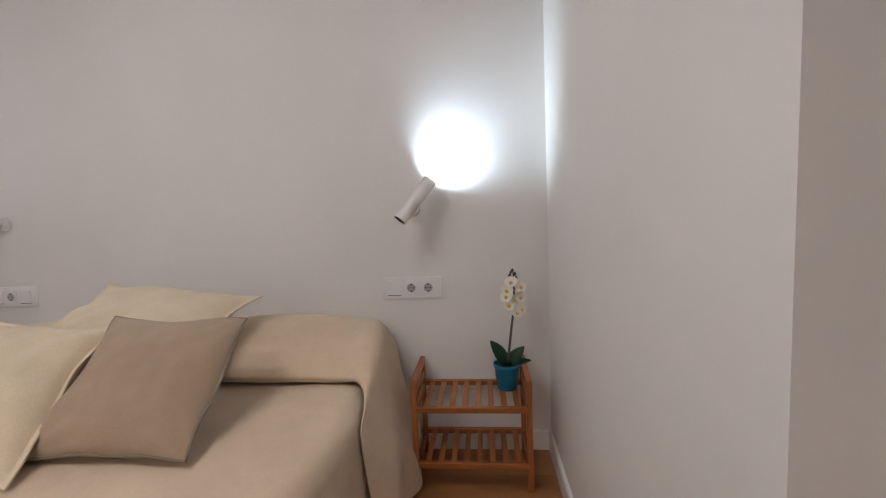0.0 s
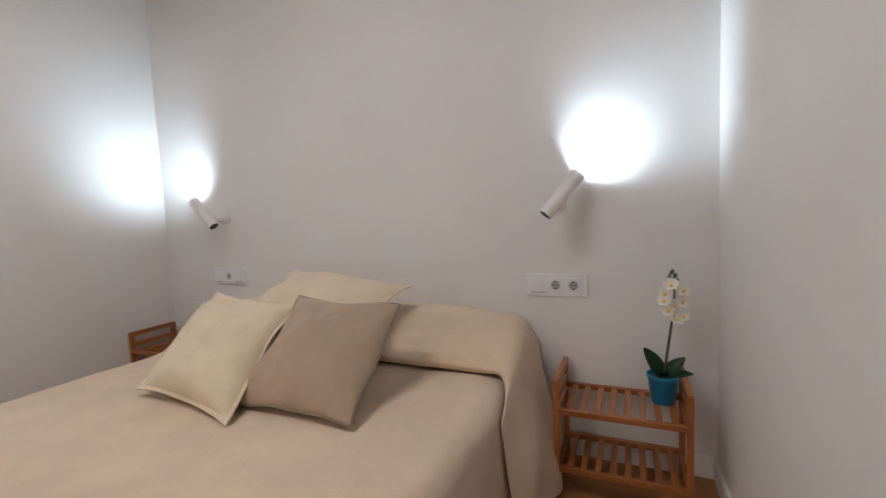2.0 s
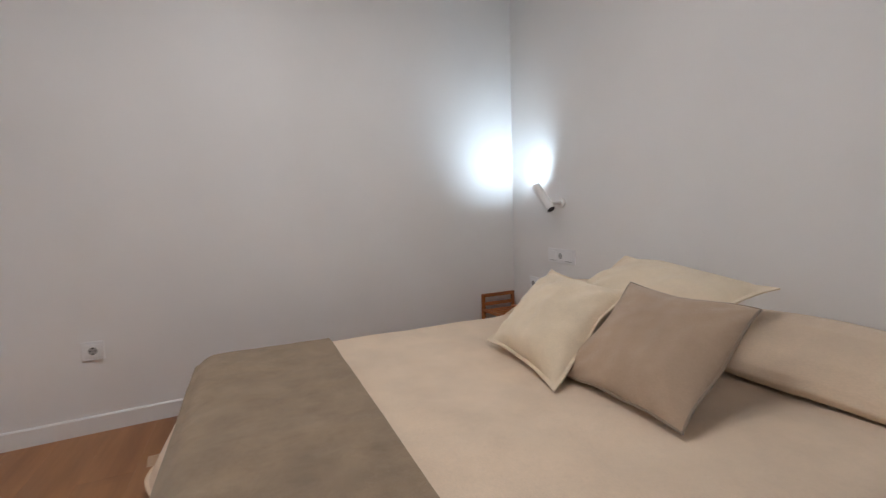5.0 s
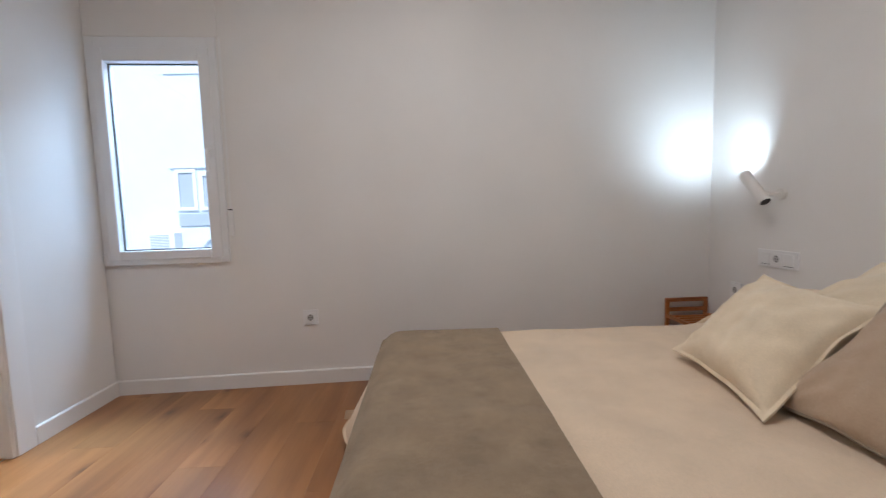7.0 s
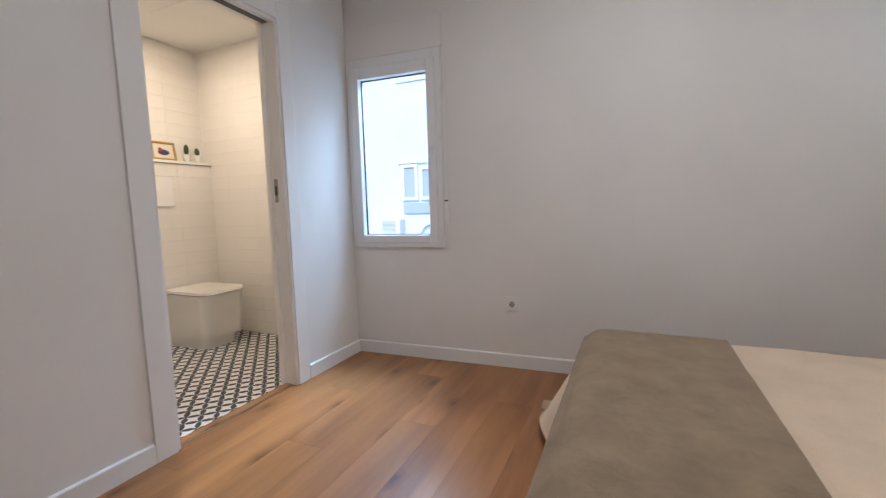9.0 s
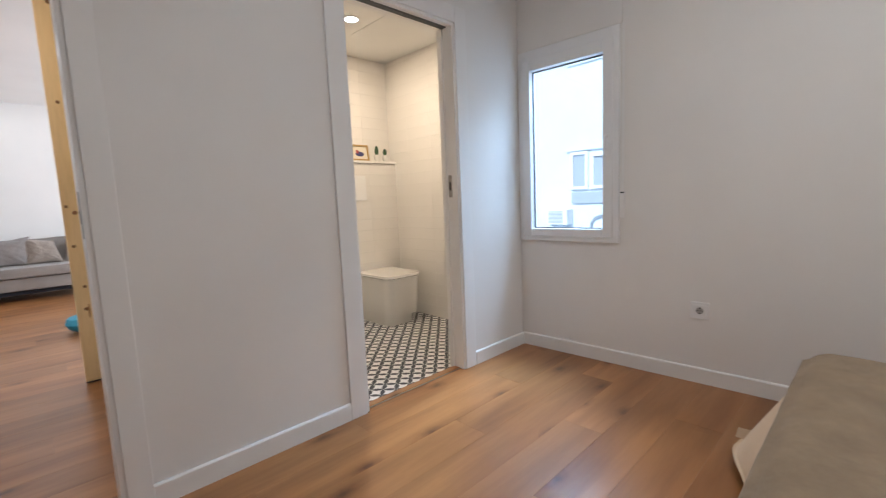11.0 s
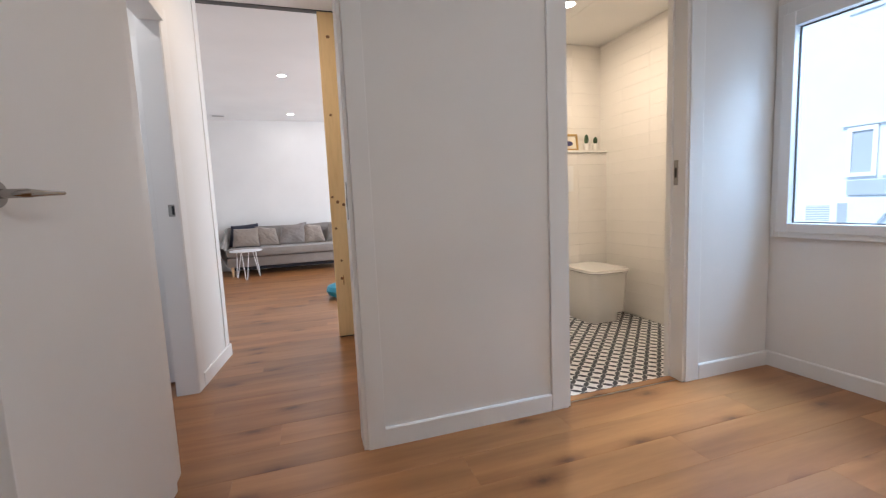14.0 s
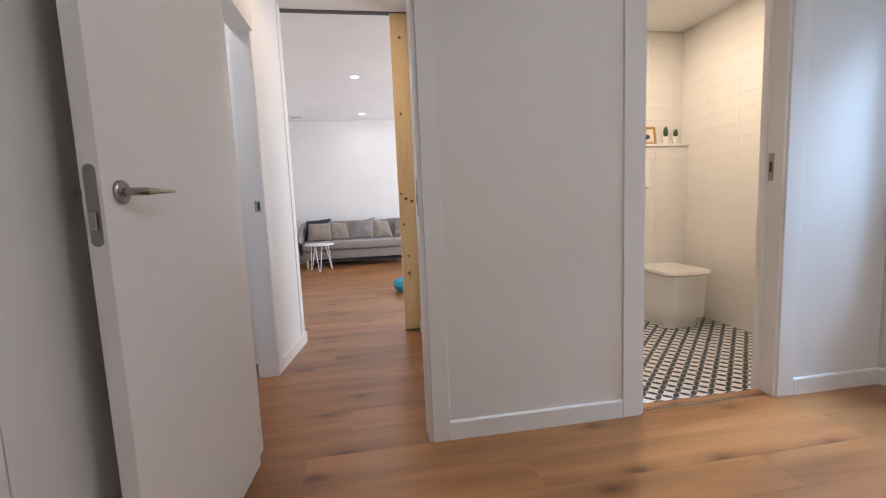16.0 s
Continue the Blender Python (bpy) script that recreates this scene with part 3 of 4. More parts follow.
def bedside_stand(m, label):
    """Open stand with two slatted shelves and slatted side rails."""
    top = thing("bedside_stand", label, "nightstand", m, group="bedside stands")
    w, d, h, t = 0.434, 0.27, 0.418, 0.020
    zs = (0.308, 0.098)
    for x in (0, w - t):
        for y, hh in ((-d, h - 0.004), (-0.022, h)):
            bm = boxed(x, x + t, y, y + 0.022, 0, hh, bevel=0.003)
            part("leg", bm, CHERRY_Z, top)
        # sloping side rail from the front post up to the back post
        a, b = Vector((x + t / 2, -d + 0.004, h - 0.012)), Vector((x + t / 2, -0.004, h - 0.012))
        bm = bmesh.new()
        box(bm, -t / 2, t / 2, 0, (b - a).length, -0.012, 0.012, bevel=0.003, m=Matrix.Translation(a) @ pose(0, 0, 0, math.degrees(math.atan2(b.z - a.z, b.y - a.y))))
        part("side_rail", bm, CHERRY_Y, top)
        for z in (*zs, 0.362):
            part("side_bar", boxed(x + 0.003, x + t - 0.003, -d + 0.02, -0.02, z - 0.030, z - 0.006, bevel=0.002), CHERRY_Y, top)
    for z in zs:
        for y0 in (-d - 0.002, -0.024):
            part("shelf_rail", boxed(t - 0.004, w - t + 0.004, y0, y0 + 0.020, z - 0.010, z + 0.010, bevel=0.003), CHERRY, top)
        n = 8
        for i in range(n):
            x = t + 0.020 + (w - 2 * t - 0.040 - 0.020) * i / (n - 1)
            part("slat", boxed(x, x + 0.021, -d + 0.014, -0.020, z - 0.004, z + 0.006, bevel=0.002), CHERRY_Y, top)
    return top


first = bedside_stand(pose(0.148, -0.022, 0), "reddish stained bamboo bedside stand with two slatted shelves")
copy_thing(first, pose(-2.255, -0.030, 0))

# ---- orchid ----
orchid = thing("orchid", "artificial white orchid in a turquoise pot on the bedside stand", "potted plant", pose(0.505, -0.112, 0.315))
rings = [(0.036, 0), (0.038, 0.002), (0.050, 0.088), (0.0535, 0.092), (0.0535, 0.101), (0.050, 0.102), (0.047, 0.086)]
part("pot", lathe(bmesh.new(), rings, 40), POT, orchid, "turquoise plastic pot", True)
part("moss", lathe(bmesh.new(), [(0.0468, 0.080), (0.040, 0.087), (0.015, 0.091)], 24), SOIL, orchid, smooth=True)
stalk = [(0.004, 0.0, 0.085), (0.012, 0.003, 0.16), (0.022, 0.004, 0.24), (0.032, 0.004, 0.31), (0.036, 0.0, 0.38), (0.035, -0.004, 0.43), (0.033, -0.004, 0.463)]
part("stem", tube(bmesh.new(), stalk, [0.0052, 0.005, 0.0048, 0.0042, 0.0036, 0.0026, 0.002], 10), STALK, orchid, smooth=True)


def leaf_blade(length, width, turn, rise, droop, roll):
    def f(u, v):
        s = u * length
        w = width * math.sin(math.pi * min(1, 0.12 + 0.88 * u)) ** 0.75
        x = s
        z = -droop * u * u
        y = (v - 0.5) * w
        return Vector((x, y, z + 0.25 * abs(v - 0.5) * w))
    bm = surface(14, 7, f)
    bmesh.ops.solidify(bm, geom=bm.faces, thickness=0.0025)
    bmesh.ops.transform(bm, matrix=pose(0.004, 0, 0.088, 0, 0, turn) @ pose(0, 0, 0, 0, -math.degrees(rise), 0) @ pose(0, 0, 0, roll, 0, 0), verts=bm.verts)
    return bm


for l, w, tn, ri, dr, ro in ((0.125, 0.056, 188, 1.05, 0.010, -60), (0.100, 0.050, -8, 0.98, 0.025, 62), (0.095, 0.040, -12, 0.45, 0.018, 30), (0.06, 0.036, 262, 0.9, 0.015, 0)):
    part("leaf", leaf_blade(l, w, tn, ri, dr, ro), LEAF, orchid, smooth=True)


def petal_bm(bm, length, width, m):
    def f(u, v):
        w = width * math.sin(math.pi * (0.1 + 0.86 * u)) ** 0.7
        return Vector(((v - 0.5) * w, u * length, 0.006 * u * u + 0.3 * (v - 0.5) ** 2 * w))
    other = surface(7, 5, f)
    bmesh.ops.transform(other, matrix=m, verts=other.verts)
    me = bpy.data.meshes.new("tmp")
    other.to_mesh(me)
    other.free()
    bm.from_mesh(me)
    bpy.data.meshes.remove(me)


rnd = random.Random(5)
for x, z, yaw in ((0.030, 0.385, 20), (-0.030, 0.372, -25), (0.028, 0.345, 25), (-0.034, 0.345, -30), (0.000, 0.330, 0), (-0.022, 0.315, -20), (0.030, 0.298, 30), (0.012, 0.286, 10), (-0.012, 0.402, -10)):
    x *= 0.8
    m = Matrix.Translation((x + 0.008, -0.018, z)) @ pose(0, 0, 0, 78 + rnd.uniform(-12, 12), rnd.uniform(-15, 15), yaw)
    m = Matrix.Translation((0.026, 0.0, 0.024)) @ m
    bm = bmesh.new()
    for k, (a, l, w) in enumerate(((0, 0.024, 0.023), (72, 0.026, 0.032), (-72, 0.026, 0.032), (140, 0.023, 0.022), (-140, 0.023, 0.022))):
        petal_bm(bm, l, w, m @ pose(0, 0, 0.001 * k, 0, 0, a))
    flower = part("flower", bm, PETAL, orchid, "white petals", True)
    part("flower_heart", lathe(bmesh.new(), [(0.004, 0.0), (0.0075, 0.006), (0.004, 0.010)], 10, m @ pose(0, -0.003, 0.002)), PETAL_HEART, flower, "yellow orange heart", True)
    part("flower_stalk", tube(bmesh.new(), [(0.034, 0.0, z + 0.010), (x * 0.6 + 0.033, -0.008, z + 0.020), (x + 0.034, -0.017, z + 0.024)], 0.0013, 6), STEM, flower)
for x, z, r in ((0.002, 0.452, 0.0062), (0.010, 0.438, 0.0068), (-0.008, 0.432, 0.0068), (0.016, 0.422, 0.006), (-0.004, 0.445, 0.005)):
    part("bud", lathe(bmesh.new(), [(0.001, -r * 1.3), (r, -r * 0.3), (r * 0.8, r * 0.7), (0.001, r * 1.4)], 10, pose(x + 0.029, -0.004, z + 0.018)), STEM, orchid, smooth=True)

# ---- bed ----
XC, HALF, TOP, FOOT = -0.770, 0.810, 0.456, -2.005
bed = thing("bed", "double bed with a cream cotton bedspread over a long pillow", "bed", pose(XC, 0, 0))
part("base", boxed(-HALF + 0.05, HALF - 0.05, FOOT + 0.08, -0.03, 0.10, 0.27, bevel=0.02), CREAM, bed, "pale upholstered bed base")
part("mattress", boxed(-HALF + 0.03, HALF - 0.03, FOOT + 0.05, -0.03, 0.27, TOP - 0.03, bevel=0.05), CREAM, bed)
for x in (-HALF + 0.12, HALF - 0.12):
    for y in (FOOT + 0.2, -0.2):
        part("leg", lathe(bmesh.new(), [(0.022, 0), (0.028, 0.10)], 20, pose(x, y, 0)), SHADOWGAP, bed, smooth=True)


def smoothstep(a, b, x):
    t = min(1, max(0, (x - a) / (b - a)))
    return t * t * (3 - 2 * t)


# middle line of the cover over the long pillow, from the wall outwards: (distance along the bed, height over the mattress)
PILLOW_LINE = [(-0.018, 0.085), (-0.045, 0.138), (-0.10, 0.172), (-0.17, 0.182), (-0.24, 0.172), (-0.31, 0.145), (-0.37, 0.106), (-0.415, 0.062), (-0.432, 0.034), (-0.424, 0.014), (-0.410, 0.004), (-0.43, 0.001), (-0.50, 0.0)]


def pillow_line(s):
    """Point of the cover's middle line at length s from the wall, and whether it lies on the pillow."""
    for (y0, z0), (y1, z1) in zip(PILLOW_LINE, PILLOW_LINE[1:]):
        d = math.hypot(y1 - y0, z1 - z0)
        if s <= d:
            return y0 + (y1 - y0) * s / d, z0 + (z1 - z0) * s / d
        s -= d
    return PILLOW_LINE[-1][0] - s, 0.0


PILLOW_RUN = sum(math.hypot(b[0] - a[0], b[1] - a[1]) for a, b in zip(PILLOW_LINE, PILLOW_LINE[1:]))


def side_fall(a, flat, seed):
    """Cross-section of cloth over the mattress edge at distance a from the middle: outwards and height."""
    r = 0.07
    if a < HALF - r:
        return a, TOP
    t = a - (HALF - r)
    arc = r * math.pi / 2
    if t < arc:
        return HALF - r + r * math.sin(t / r), TOP - r + r * math.cos(t / r)
    dz = t - arc
    wave = 0.012 * math.sin(flat * 9 + 2 * math.sin(flat * 3.1 + seed)) * min(1, dz * 5) + 0.010 * math.sin(flat * 23 + seed) * min(1, dz * 3)
    return HALF + 0.02 * dz + wave, TOP - r - dz


def bedspread(nu, nv, y_start, hem, lift, seed, rough, flare=0.0):
    """Cloth over the bed: u runs across from hem to hem, v from its start down to the foot hem."""
    foot_r = 0.075
    drop = TOP - hem
    total = y_start - FOOT + drop
    across = 2 * (HALF + drop)

    def f(u, v):
        c = (u - 0.5) * across
        sgn = 1 if c >= 0 else -1
        a = abs(c)
        y = y_start - v * total
        x, z = side_fall(a, y, seed)
        yy = y
        if y < FOOT + foot_r:
            t = (FOOT + foot_r) - y
            arc = foot_r * math.pi / 2
            if t < arc:
                yy = FOOT + foot_r - foot_r * math.sin(t / foot_r)
                dz = foot_r - foot_r * math.cos(t / foot_r)
            else:
                dz = foot_r + (t - arc)
                yy = FOOT - (0.25 + flare * smoothstep(-0.42, -0.76, c)) * (t - arc) - 0.014 * (1 + 2 * flare) * math.sin(c * 11 + seed + math.sin(c * 5)) * min(1, (t - arc) * 4)
            z -= dz if a < HALF else dz * max(0, 1 - (a - HALF) * 3)
            z = max(z, hem - 0.005)
        n = noise.noise(Vector((c * 3.0, y * 3.0, seed))) * 0.006 + noise.noise(Vector((c * 11, y * 9, seed + 4))) * 0.0026
        # shallow drawn creases running from the long pillow
        n += 0.0035 * math.sin(c * 17 + 3 * math.sin(y * 4)) * smoothstep(-1.1, -0.45, y)
        z += n * rough
        return Vector((sgn * (x + lift + 0.3 * n * rough), yy - (lift if y < FOOT else 0), max(z + lift, 0.012)))
    return surface(nu, nv, f)


def pillow_cover(nu, nv, hem):
    """The upper end of the cover: over the long pillow, tucked below its front, hanging down at both ends."""
    drop = TOP - hem
    across = 2 * (HALF + drop)
    end = PILLOW_RUN - 0.102
    p = HALF - 0.03

    def f(u, v):
        c = (u - 0.5) * across
        sgn = 1 if c >= 0 else -1
        a = abs(c)
        py, hp = pillow_line(v * end)
        edge = smoothstep(p - 0.07, HALF + 0.05, a)
        down = smoothstep(HALF, HALF + drop, a)
        flat = -0.018 - (0.415 + 0.165 * edge + 0.03 * down) * v
        keep = 1 - smoothstep(HALF - 0.075, HALF + 0.21, a)
        x, z = side_fall(a, -0.2, 7.0)
        y = flat + (py - flat) * (1 - edge)
        z += 0.96 * hp * keep * (1 - 0.16 * smoothstep(0.52, 0.74, a))
        # the hanging end swings out over the stand and is drawn back in at its front edge
        swing = 0.25 + 0.75 * math.sin(math.pi * min(1, 0.08 + 0.9 * v)) ** 0.8
        out = smoothstep(HALF + 0.01, HALF + 0.26, a)
        fold = math.sin(v * 11.0 - 3.4 * down + 0.6) * 0.017 + math.sin(v * 21 + 4 * down) * 0.006
        x += 0.013 + out * (0.102 * swing + fold * swing)
        n = noise.noise(Vector((c * 4.0, v * 2.2, 9.0))) * 0.008 + noise.noise(Vector((c * 12, v * 5, 5.0))) * 0.0028
        n += 0.004 * math.sin(c * 19 + 5 * v) * smoothstep(0.45, 0.72, a) * (1 - down)
        return Vector((sgn * (x + 0.4 * n), y - 0.3 * n, max(z + n * (1 - 0.7 * down) + 0.004, 0.012)))
    bm = surface(nu, nv, f)
    bmesh.ops.recalc_face_normals(bm, faces=bm.faces)
    bmesh.ops.solidify(bm, geom=bm.faces, thickness=0.004)
    return bm


part("bedspread", bedspread(170, 230, -0.20, 0.055, 0.0, 2.0, 1.0, 0.26), COVER, bed, "cream woven cotton bedspread", True)
part("pillow_cover", pillow_cover(190, 90, 0.050), COVER, bed, "cream bedspread end folded over the long pillow", True)
part("bolster", lathe(bmesh.new(), [(0.02, -0.70), (0.10, -0.685), (0.12, -0.62), (0.12, 0.62), (0.10, 0.685), (0.02, 0.70)], 32, pose(0, -0.20, TOP + 0.035, 0, 90, 0) @ Matrix.Diagonal((0.95, 1.4, 1, 1))), CREAM, bed, smooth=True)

throw = thing("throw_blanket", "olive taupe wool throw across the foot of the bed", "blanket", pose(XC, 0, 0))
bm = bedspread(130, 70, -1.487, 0.405, 0.010, 2.0, 1.15)
bmesh.ops.recalc_face_normals(bm, faces=bm.faces)
bmesh.ops.solidify(bm, geom=bm.faces, thickness=0.006)
part("cloth", bm, THROW, throw, smooth=True)
def cushion(name, p_bl, p_br, p_tl, p_tr, puff, mat, label, group, trim=None, ear=0.06, flange=0.0, seed=0.0, sag=0.0):
    """A stuffed square between four corner points, with drawn-out corners and a seam all round."""
    top = thing(name, label, "cushion", group=group)
    a, b, c, d = (Vector(p) for p in (p_bl, p_br, p_tl, p_tr))
    normal = (b - a).cross(c - a).normalized()
    inner = 1 - flange

    def plane(s, t):
        return a * (1 - s) * (1 - t) + b * s * (1 - t) + c * (1 - s) * t + d * s * t

    def f(side):
        def g(u, v):
            s, t = 2 * u - 1, 2 * v - 1
            # sides drawn in between the corners
            ps = s * (1 - ear * (1 - t * t) * abs(s) ** 3)
            pt = t * (1 - ear * (1 - s * s) * abs(t) ** 3)
            q = plane((ps + 1) / 2, (pt + 1) / 2)
            q = q + normal * 0.024 * noise.noise(Vector((s * 1.6, t * 1.6, seed + 8))) * max(abs(s), abs(t)) ** 3
            bs, bt = min(1, abs(s) / inner), min(1, abs(t) / inner)
            body = max(0, (1 - bs ** 2.8)) ** 0.68 * max(0, (1 - bt ** 2.8)) ** 0.68
            w = noise.noise(Vector((s * 1.7, t * 1.7, seed))) * 0.22 + noise.noise(Vector((s * 4.5, t * 4.5, seed + 3))) * 0.09
            crease = 0.16 * math.sin(9 * (s * t) + seed) * (abs(s) * abs(t))
            # folds drawn in from the corners
            fan = math.atan2(1.05 - abs(t), 1.05 - abs(s))
            crease += 0.13 * math.sin(13 * fan + seed * 2 + (1 if s > 0 else 2.5) * (1 if t > 0 else -1)) * max(0, abs(s) * abs(t) - 0.12) ** 0.7
            return q + normal * side * (puff * body * (1 + w + crease) + 0.0025) + Vector((0, 0, -sag * (1 - abs(s)) * max(0, t)))
        return g

    bm = surface(60, 60, f(1))
    me = bpy.data.meshes.new("tmp")
    surface(60, 60, f(-1)).to_mesh(me)
    bm.from_mesh(me)
    bpy.data.meshes.remove(me)
    bmesh.ops.remove_doubles(bm, verts=bm.verts, dist=0.0001)
    rim = [e for e in bm.edges if e.is_boundary]
    bmesh.ops.bridge_loops(bm, edges=rim)
    part("cover", bm, mat, top, smooth=True)
    if trim:
        pts = []
        for k in range(4 * 30):
            e, q = divmod(k, 30)
            w = 2 * q / 30 - 1
            s, t = ((w, -1), (1, w), (-w, 1), (-1, -w))[e]
            ps = s * (1 - ear * (1 - t * t) * abs(s) ** 3)
            pt = t * (1 - ear * (1 - s * s) * abs(t) ** 3)
            pts.append(plane((ps + 1) / 2, (pt + 1) / 2) + normal * 0.024 * noise.noise(Vector((s * 1.6, t * 1.6, seed + 8))) + Vector((0, 0, -sag * (1 - abs(s)) * max(0, t))))
        part("piping", tube(bmesh.new(), pts + pts[:1], 0.0045, 6), trim, top, "narrow piped seam", True)
    return top


PIPING = fabric("taupe_piping", (0.26, 0.20, 0.145), 1300, 0.1)
CREAM_SEAM = fabric("cream_seam", (0.68, 0.57, 0.41), 1300, 0.1)
G = "cushions on the bed"
cushion("pillow", (-1.10, -0.60, 0.60), (-0.44, -0.60, 0.60), (-1.075, -0.19, 0.775), (-0.41, -0.24, 0.735), 0.088, CREAM, "large cream linen pillow lying on the covered bolster", G, None, 0.09, 0.09, 1.0)
cushion("pillow", (-1.097, -0.925, 0.478), (-0.615, -0.985, 0.466), (-1.165, -0.545, 0.735), (-0.700, -0.560, 0.715), 0.095, CREAM, "cream linen cushion with a flanged edge leaning back", G, None, 0.10, 0.07, 3.0)
cushion("cushion", (-0.693, -0.890, 0.478), (-0.274, -0.882, 0.470), (-0.712, -0.560, 0.738), (-0.305, -0.530, 0.714), 0.062, BEIGE, "taupe linen cushion with piped edge leaning on a pillow", G, PIPING, 0.065, 0.0, 5.0)

# ---- bedroom door and wardrobe ----
leaf = thing("door_1", "white lacquered bedroom door standing open with a steel lever handle", "door", pose(0.942, YS + 0.018, 0, 0, 0, -3.1), kind="structure")
LOCK = material("satin_nickel", (0.30, 0.29, 0.28), 0.38, 1.0)
LW = 0.735
part("leaf", boxed(0.0, 0.040, 0.0, LW, 0.008, DH - 0.03, bevel=0.002), LACQUER, leaf)
bm = bmesh.new()
ends = [(0.020 + 0.012 * math.cos(a), (1.119 if a <= math.pi else 0.974) + 0.012 * math.sin(a)) for a in [math.pi * k / 10 for k in range(11)] + [math.pi * (1 + k / 10) for k in range(11)]]
# the lower half starts just past a half turn
ends[11] = (0.008, 0.974)
fronts = [bm.verts.new((x, LW + 0.0015, z)) for x, z in ends]
backs = [bm.verts.new((x, LW - 0.0005, z)) for x, z in ends]
bm.faces.new(fronts)
for k in range(len(ends)):
    bm.faces.new((fronts[k], backs[k], backs[(k + 1) % len(ends)], fronts[(k + 1) % len(ends)]))
bmesh.ops.recalc_face_normals(bm, faces=bm.faces)
part("lock_plate", bm, LOCK, leaf, "rounded steel lock plate")
part("latch_bolt", boxed(0.013, 0.027, LW + 0.001, LW + 0.010, 0.995, 1.035, bevel=0.002), CHROME, leaf)


def lever(side):
    x0 = 0.0 if side < 0 else 0.040
    h = part("handle", lathe(bmesh.new(), [(0.026, 0), (0.026, 0.006), (0.023, 0.009)], 32, pose(x0, LW - 0.058, 1.075, 0, 90 * side, 0)), STEEL, leaf, "brushed steel lever handle", True)
    bm = bmesh.new()
    pts = [(x0, LW - 0.058, 1.075), (x0 + side * 0.035, LW - 0.058, 1.075), (x0 + side * 0.050, LW - 0.066, 1.075), (x0 + side * 0.053, LW - 0.085, 1.0755), (x0 + side * 0.052, LW - 0.13, 1.077), (x0 + side * 0.048, LW - 0.185, 1.079)]
    tube(bm, pts, [0.0095, 0.009, 0.009, 0.0075, 0.0056, 0.0045], 14)
    part("lever", bm, CHROME, h, "polished tapering lever", True)


lever(-1)
lever(1)
ward = thing("wardrobe", "built-in wardrobe with plain white doors behind the open door", "wardrobe", pose(1.10, 0, 0))
part("plinth", boxed(0.02, 0.078, -3.56, -1.39, 0, 0.07), LACQUER, ward)
for a, b in ((-3.55, -2.692), (-2.688, -2.04), (-2.036, -1.39)):
    part("wardrobe_door", boxed(0.0, 0.019, a, b, 0.072, 2.35, bevel=0.0012), LACQUER, ward)
part("carcass", boxed(0.021, 0.079, -3.56, -1.385, 0.071, 2.36), SHADOWGAP, ward)
part("top_panel", boxed(0.0, 0.079, -3.57, -1.38, 2.362, ROOM_H - 0.004), LACQUER, ward)

# ---- downlights ----


def downlight(x, y, z, power, colour, label, group):
    top = thing("downlight", label, "ceiling light", pose(x, y, z), group=group)
    part("trim_ring", lathe(bmesh.new(), [(0.058, 0.0), (0.062, -0.003), (0.058, -0.006), (0.046, -0.005), (0.046, 0.0)], 36), PVC, top, smooth=True)
    part("diffuser", lathe(bmesh.new(), [(0.0455, -0.003), (0.0455, -0.001)], 32), LED, top, "lit frosted disc")
    lamp("downlight_beam", "AREA", power, colour, pose(x, y, z - 0.008), size=0.09, shape="DISK")
    return top


WARM, SOFT = (1.0, 0.80, 0.60), (1.0, 0.95, 0.90)
downlight(-1.40, -4.52, BATH_H, BATH_SPOT, (1.0, 0.775, 0.525), "lit round downlight in the bathroom ceiling", "bathroom downlights")
downlight(0.575, -4.55, HALL_H, HALL_SPOT, WARM, "lit round downlight in the hall ceiling", "hall downlights")
# unseen lamp, added to brighten the side room behind its doorway
downlight(1.55, -4.20, HALL_H, 4.0, (1.0, 0.93, 0.85), "added unseen downlight that brightens the side room", "hall downlights")
# the pair at x -1.6 is unseen, added to brighten the living room
for x, y in ((0.555, -7.28), (0.52, -9.40), (-1.6, -7.28), (-1.6, -9.40)):
    downlight(x, y, LIVING_H, LIVING_SPOT, SOFT, "lit round downlight in the living room ceiling", "living room downlights")

LAMP_AT = pose(-0.72, -1.68, ROOM_H)
plaf = thing("ceiling_lamp", "lit round opal lamp on the bedroom ceiling", "ceiling light", LAMP_AT)
part("rim", lathe(bmesh.new(), [(0.512, 0.0), (0.512, -0.045), (0.506, -0.050), (0.501, -0.045), (0.501, 0.0)], 64), PVC, plaf, smooth=True)
part("diffuser", lathe(bmesh.new(), [(0.500, -0.020), (0.500, -0.030)], 64), glow("opal_diffuser", (1.0, 0.95, 0.89), 1.2), plaf, "lit opal disc")
lamp("ceiling_lamp_light", "AREA", ROOM_LAMP, (1.0, 0.95, 0.89), LAMP_AT @ pose(0, 0, -0.052), size=1.0, shape="DISK")

# ---- bathroom ----
LEDGE = 1.412
tagged(part("wall_cistern", boxed(BX0, BX1, BY0 - 0.087, BY0 - 0.008, 0, LEDGE - 0.012), GROUT), "tiled boxing that hides the cistern", "wall", kind="structure")
shelf = thing("ledge", "white stone ledge on top of the tiled boxing", "shelf")
part("slab", boxed(BX0 + 0.002, BX1 - 0.002, BY0 - 0.087, BY0 + 0.012, LEDGE - 0.010, LEDGE + 0.012, bevel=0.003), CERAMIC, shelf)

panel = thing("access_panel", "flush white access panel in the bathroom ceiling", "access panel", kind="structure")
part("lid", boxed(-2.0, -1.55, -4.75, -4.25, BATH_H - 0.003, BATH_H - 0.0005, bevel=0.001), CEIL, panel)

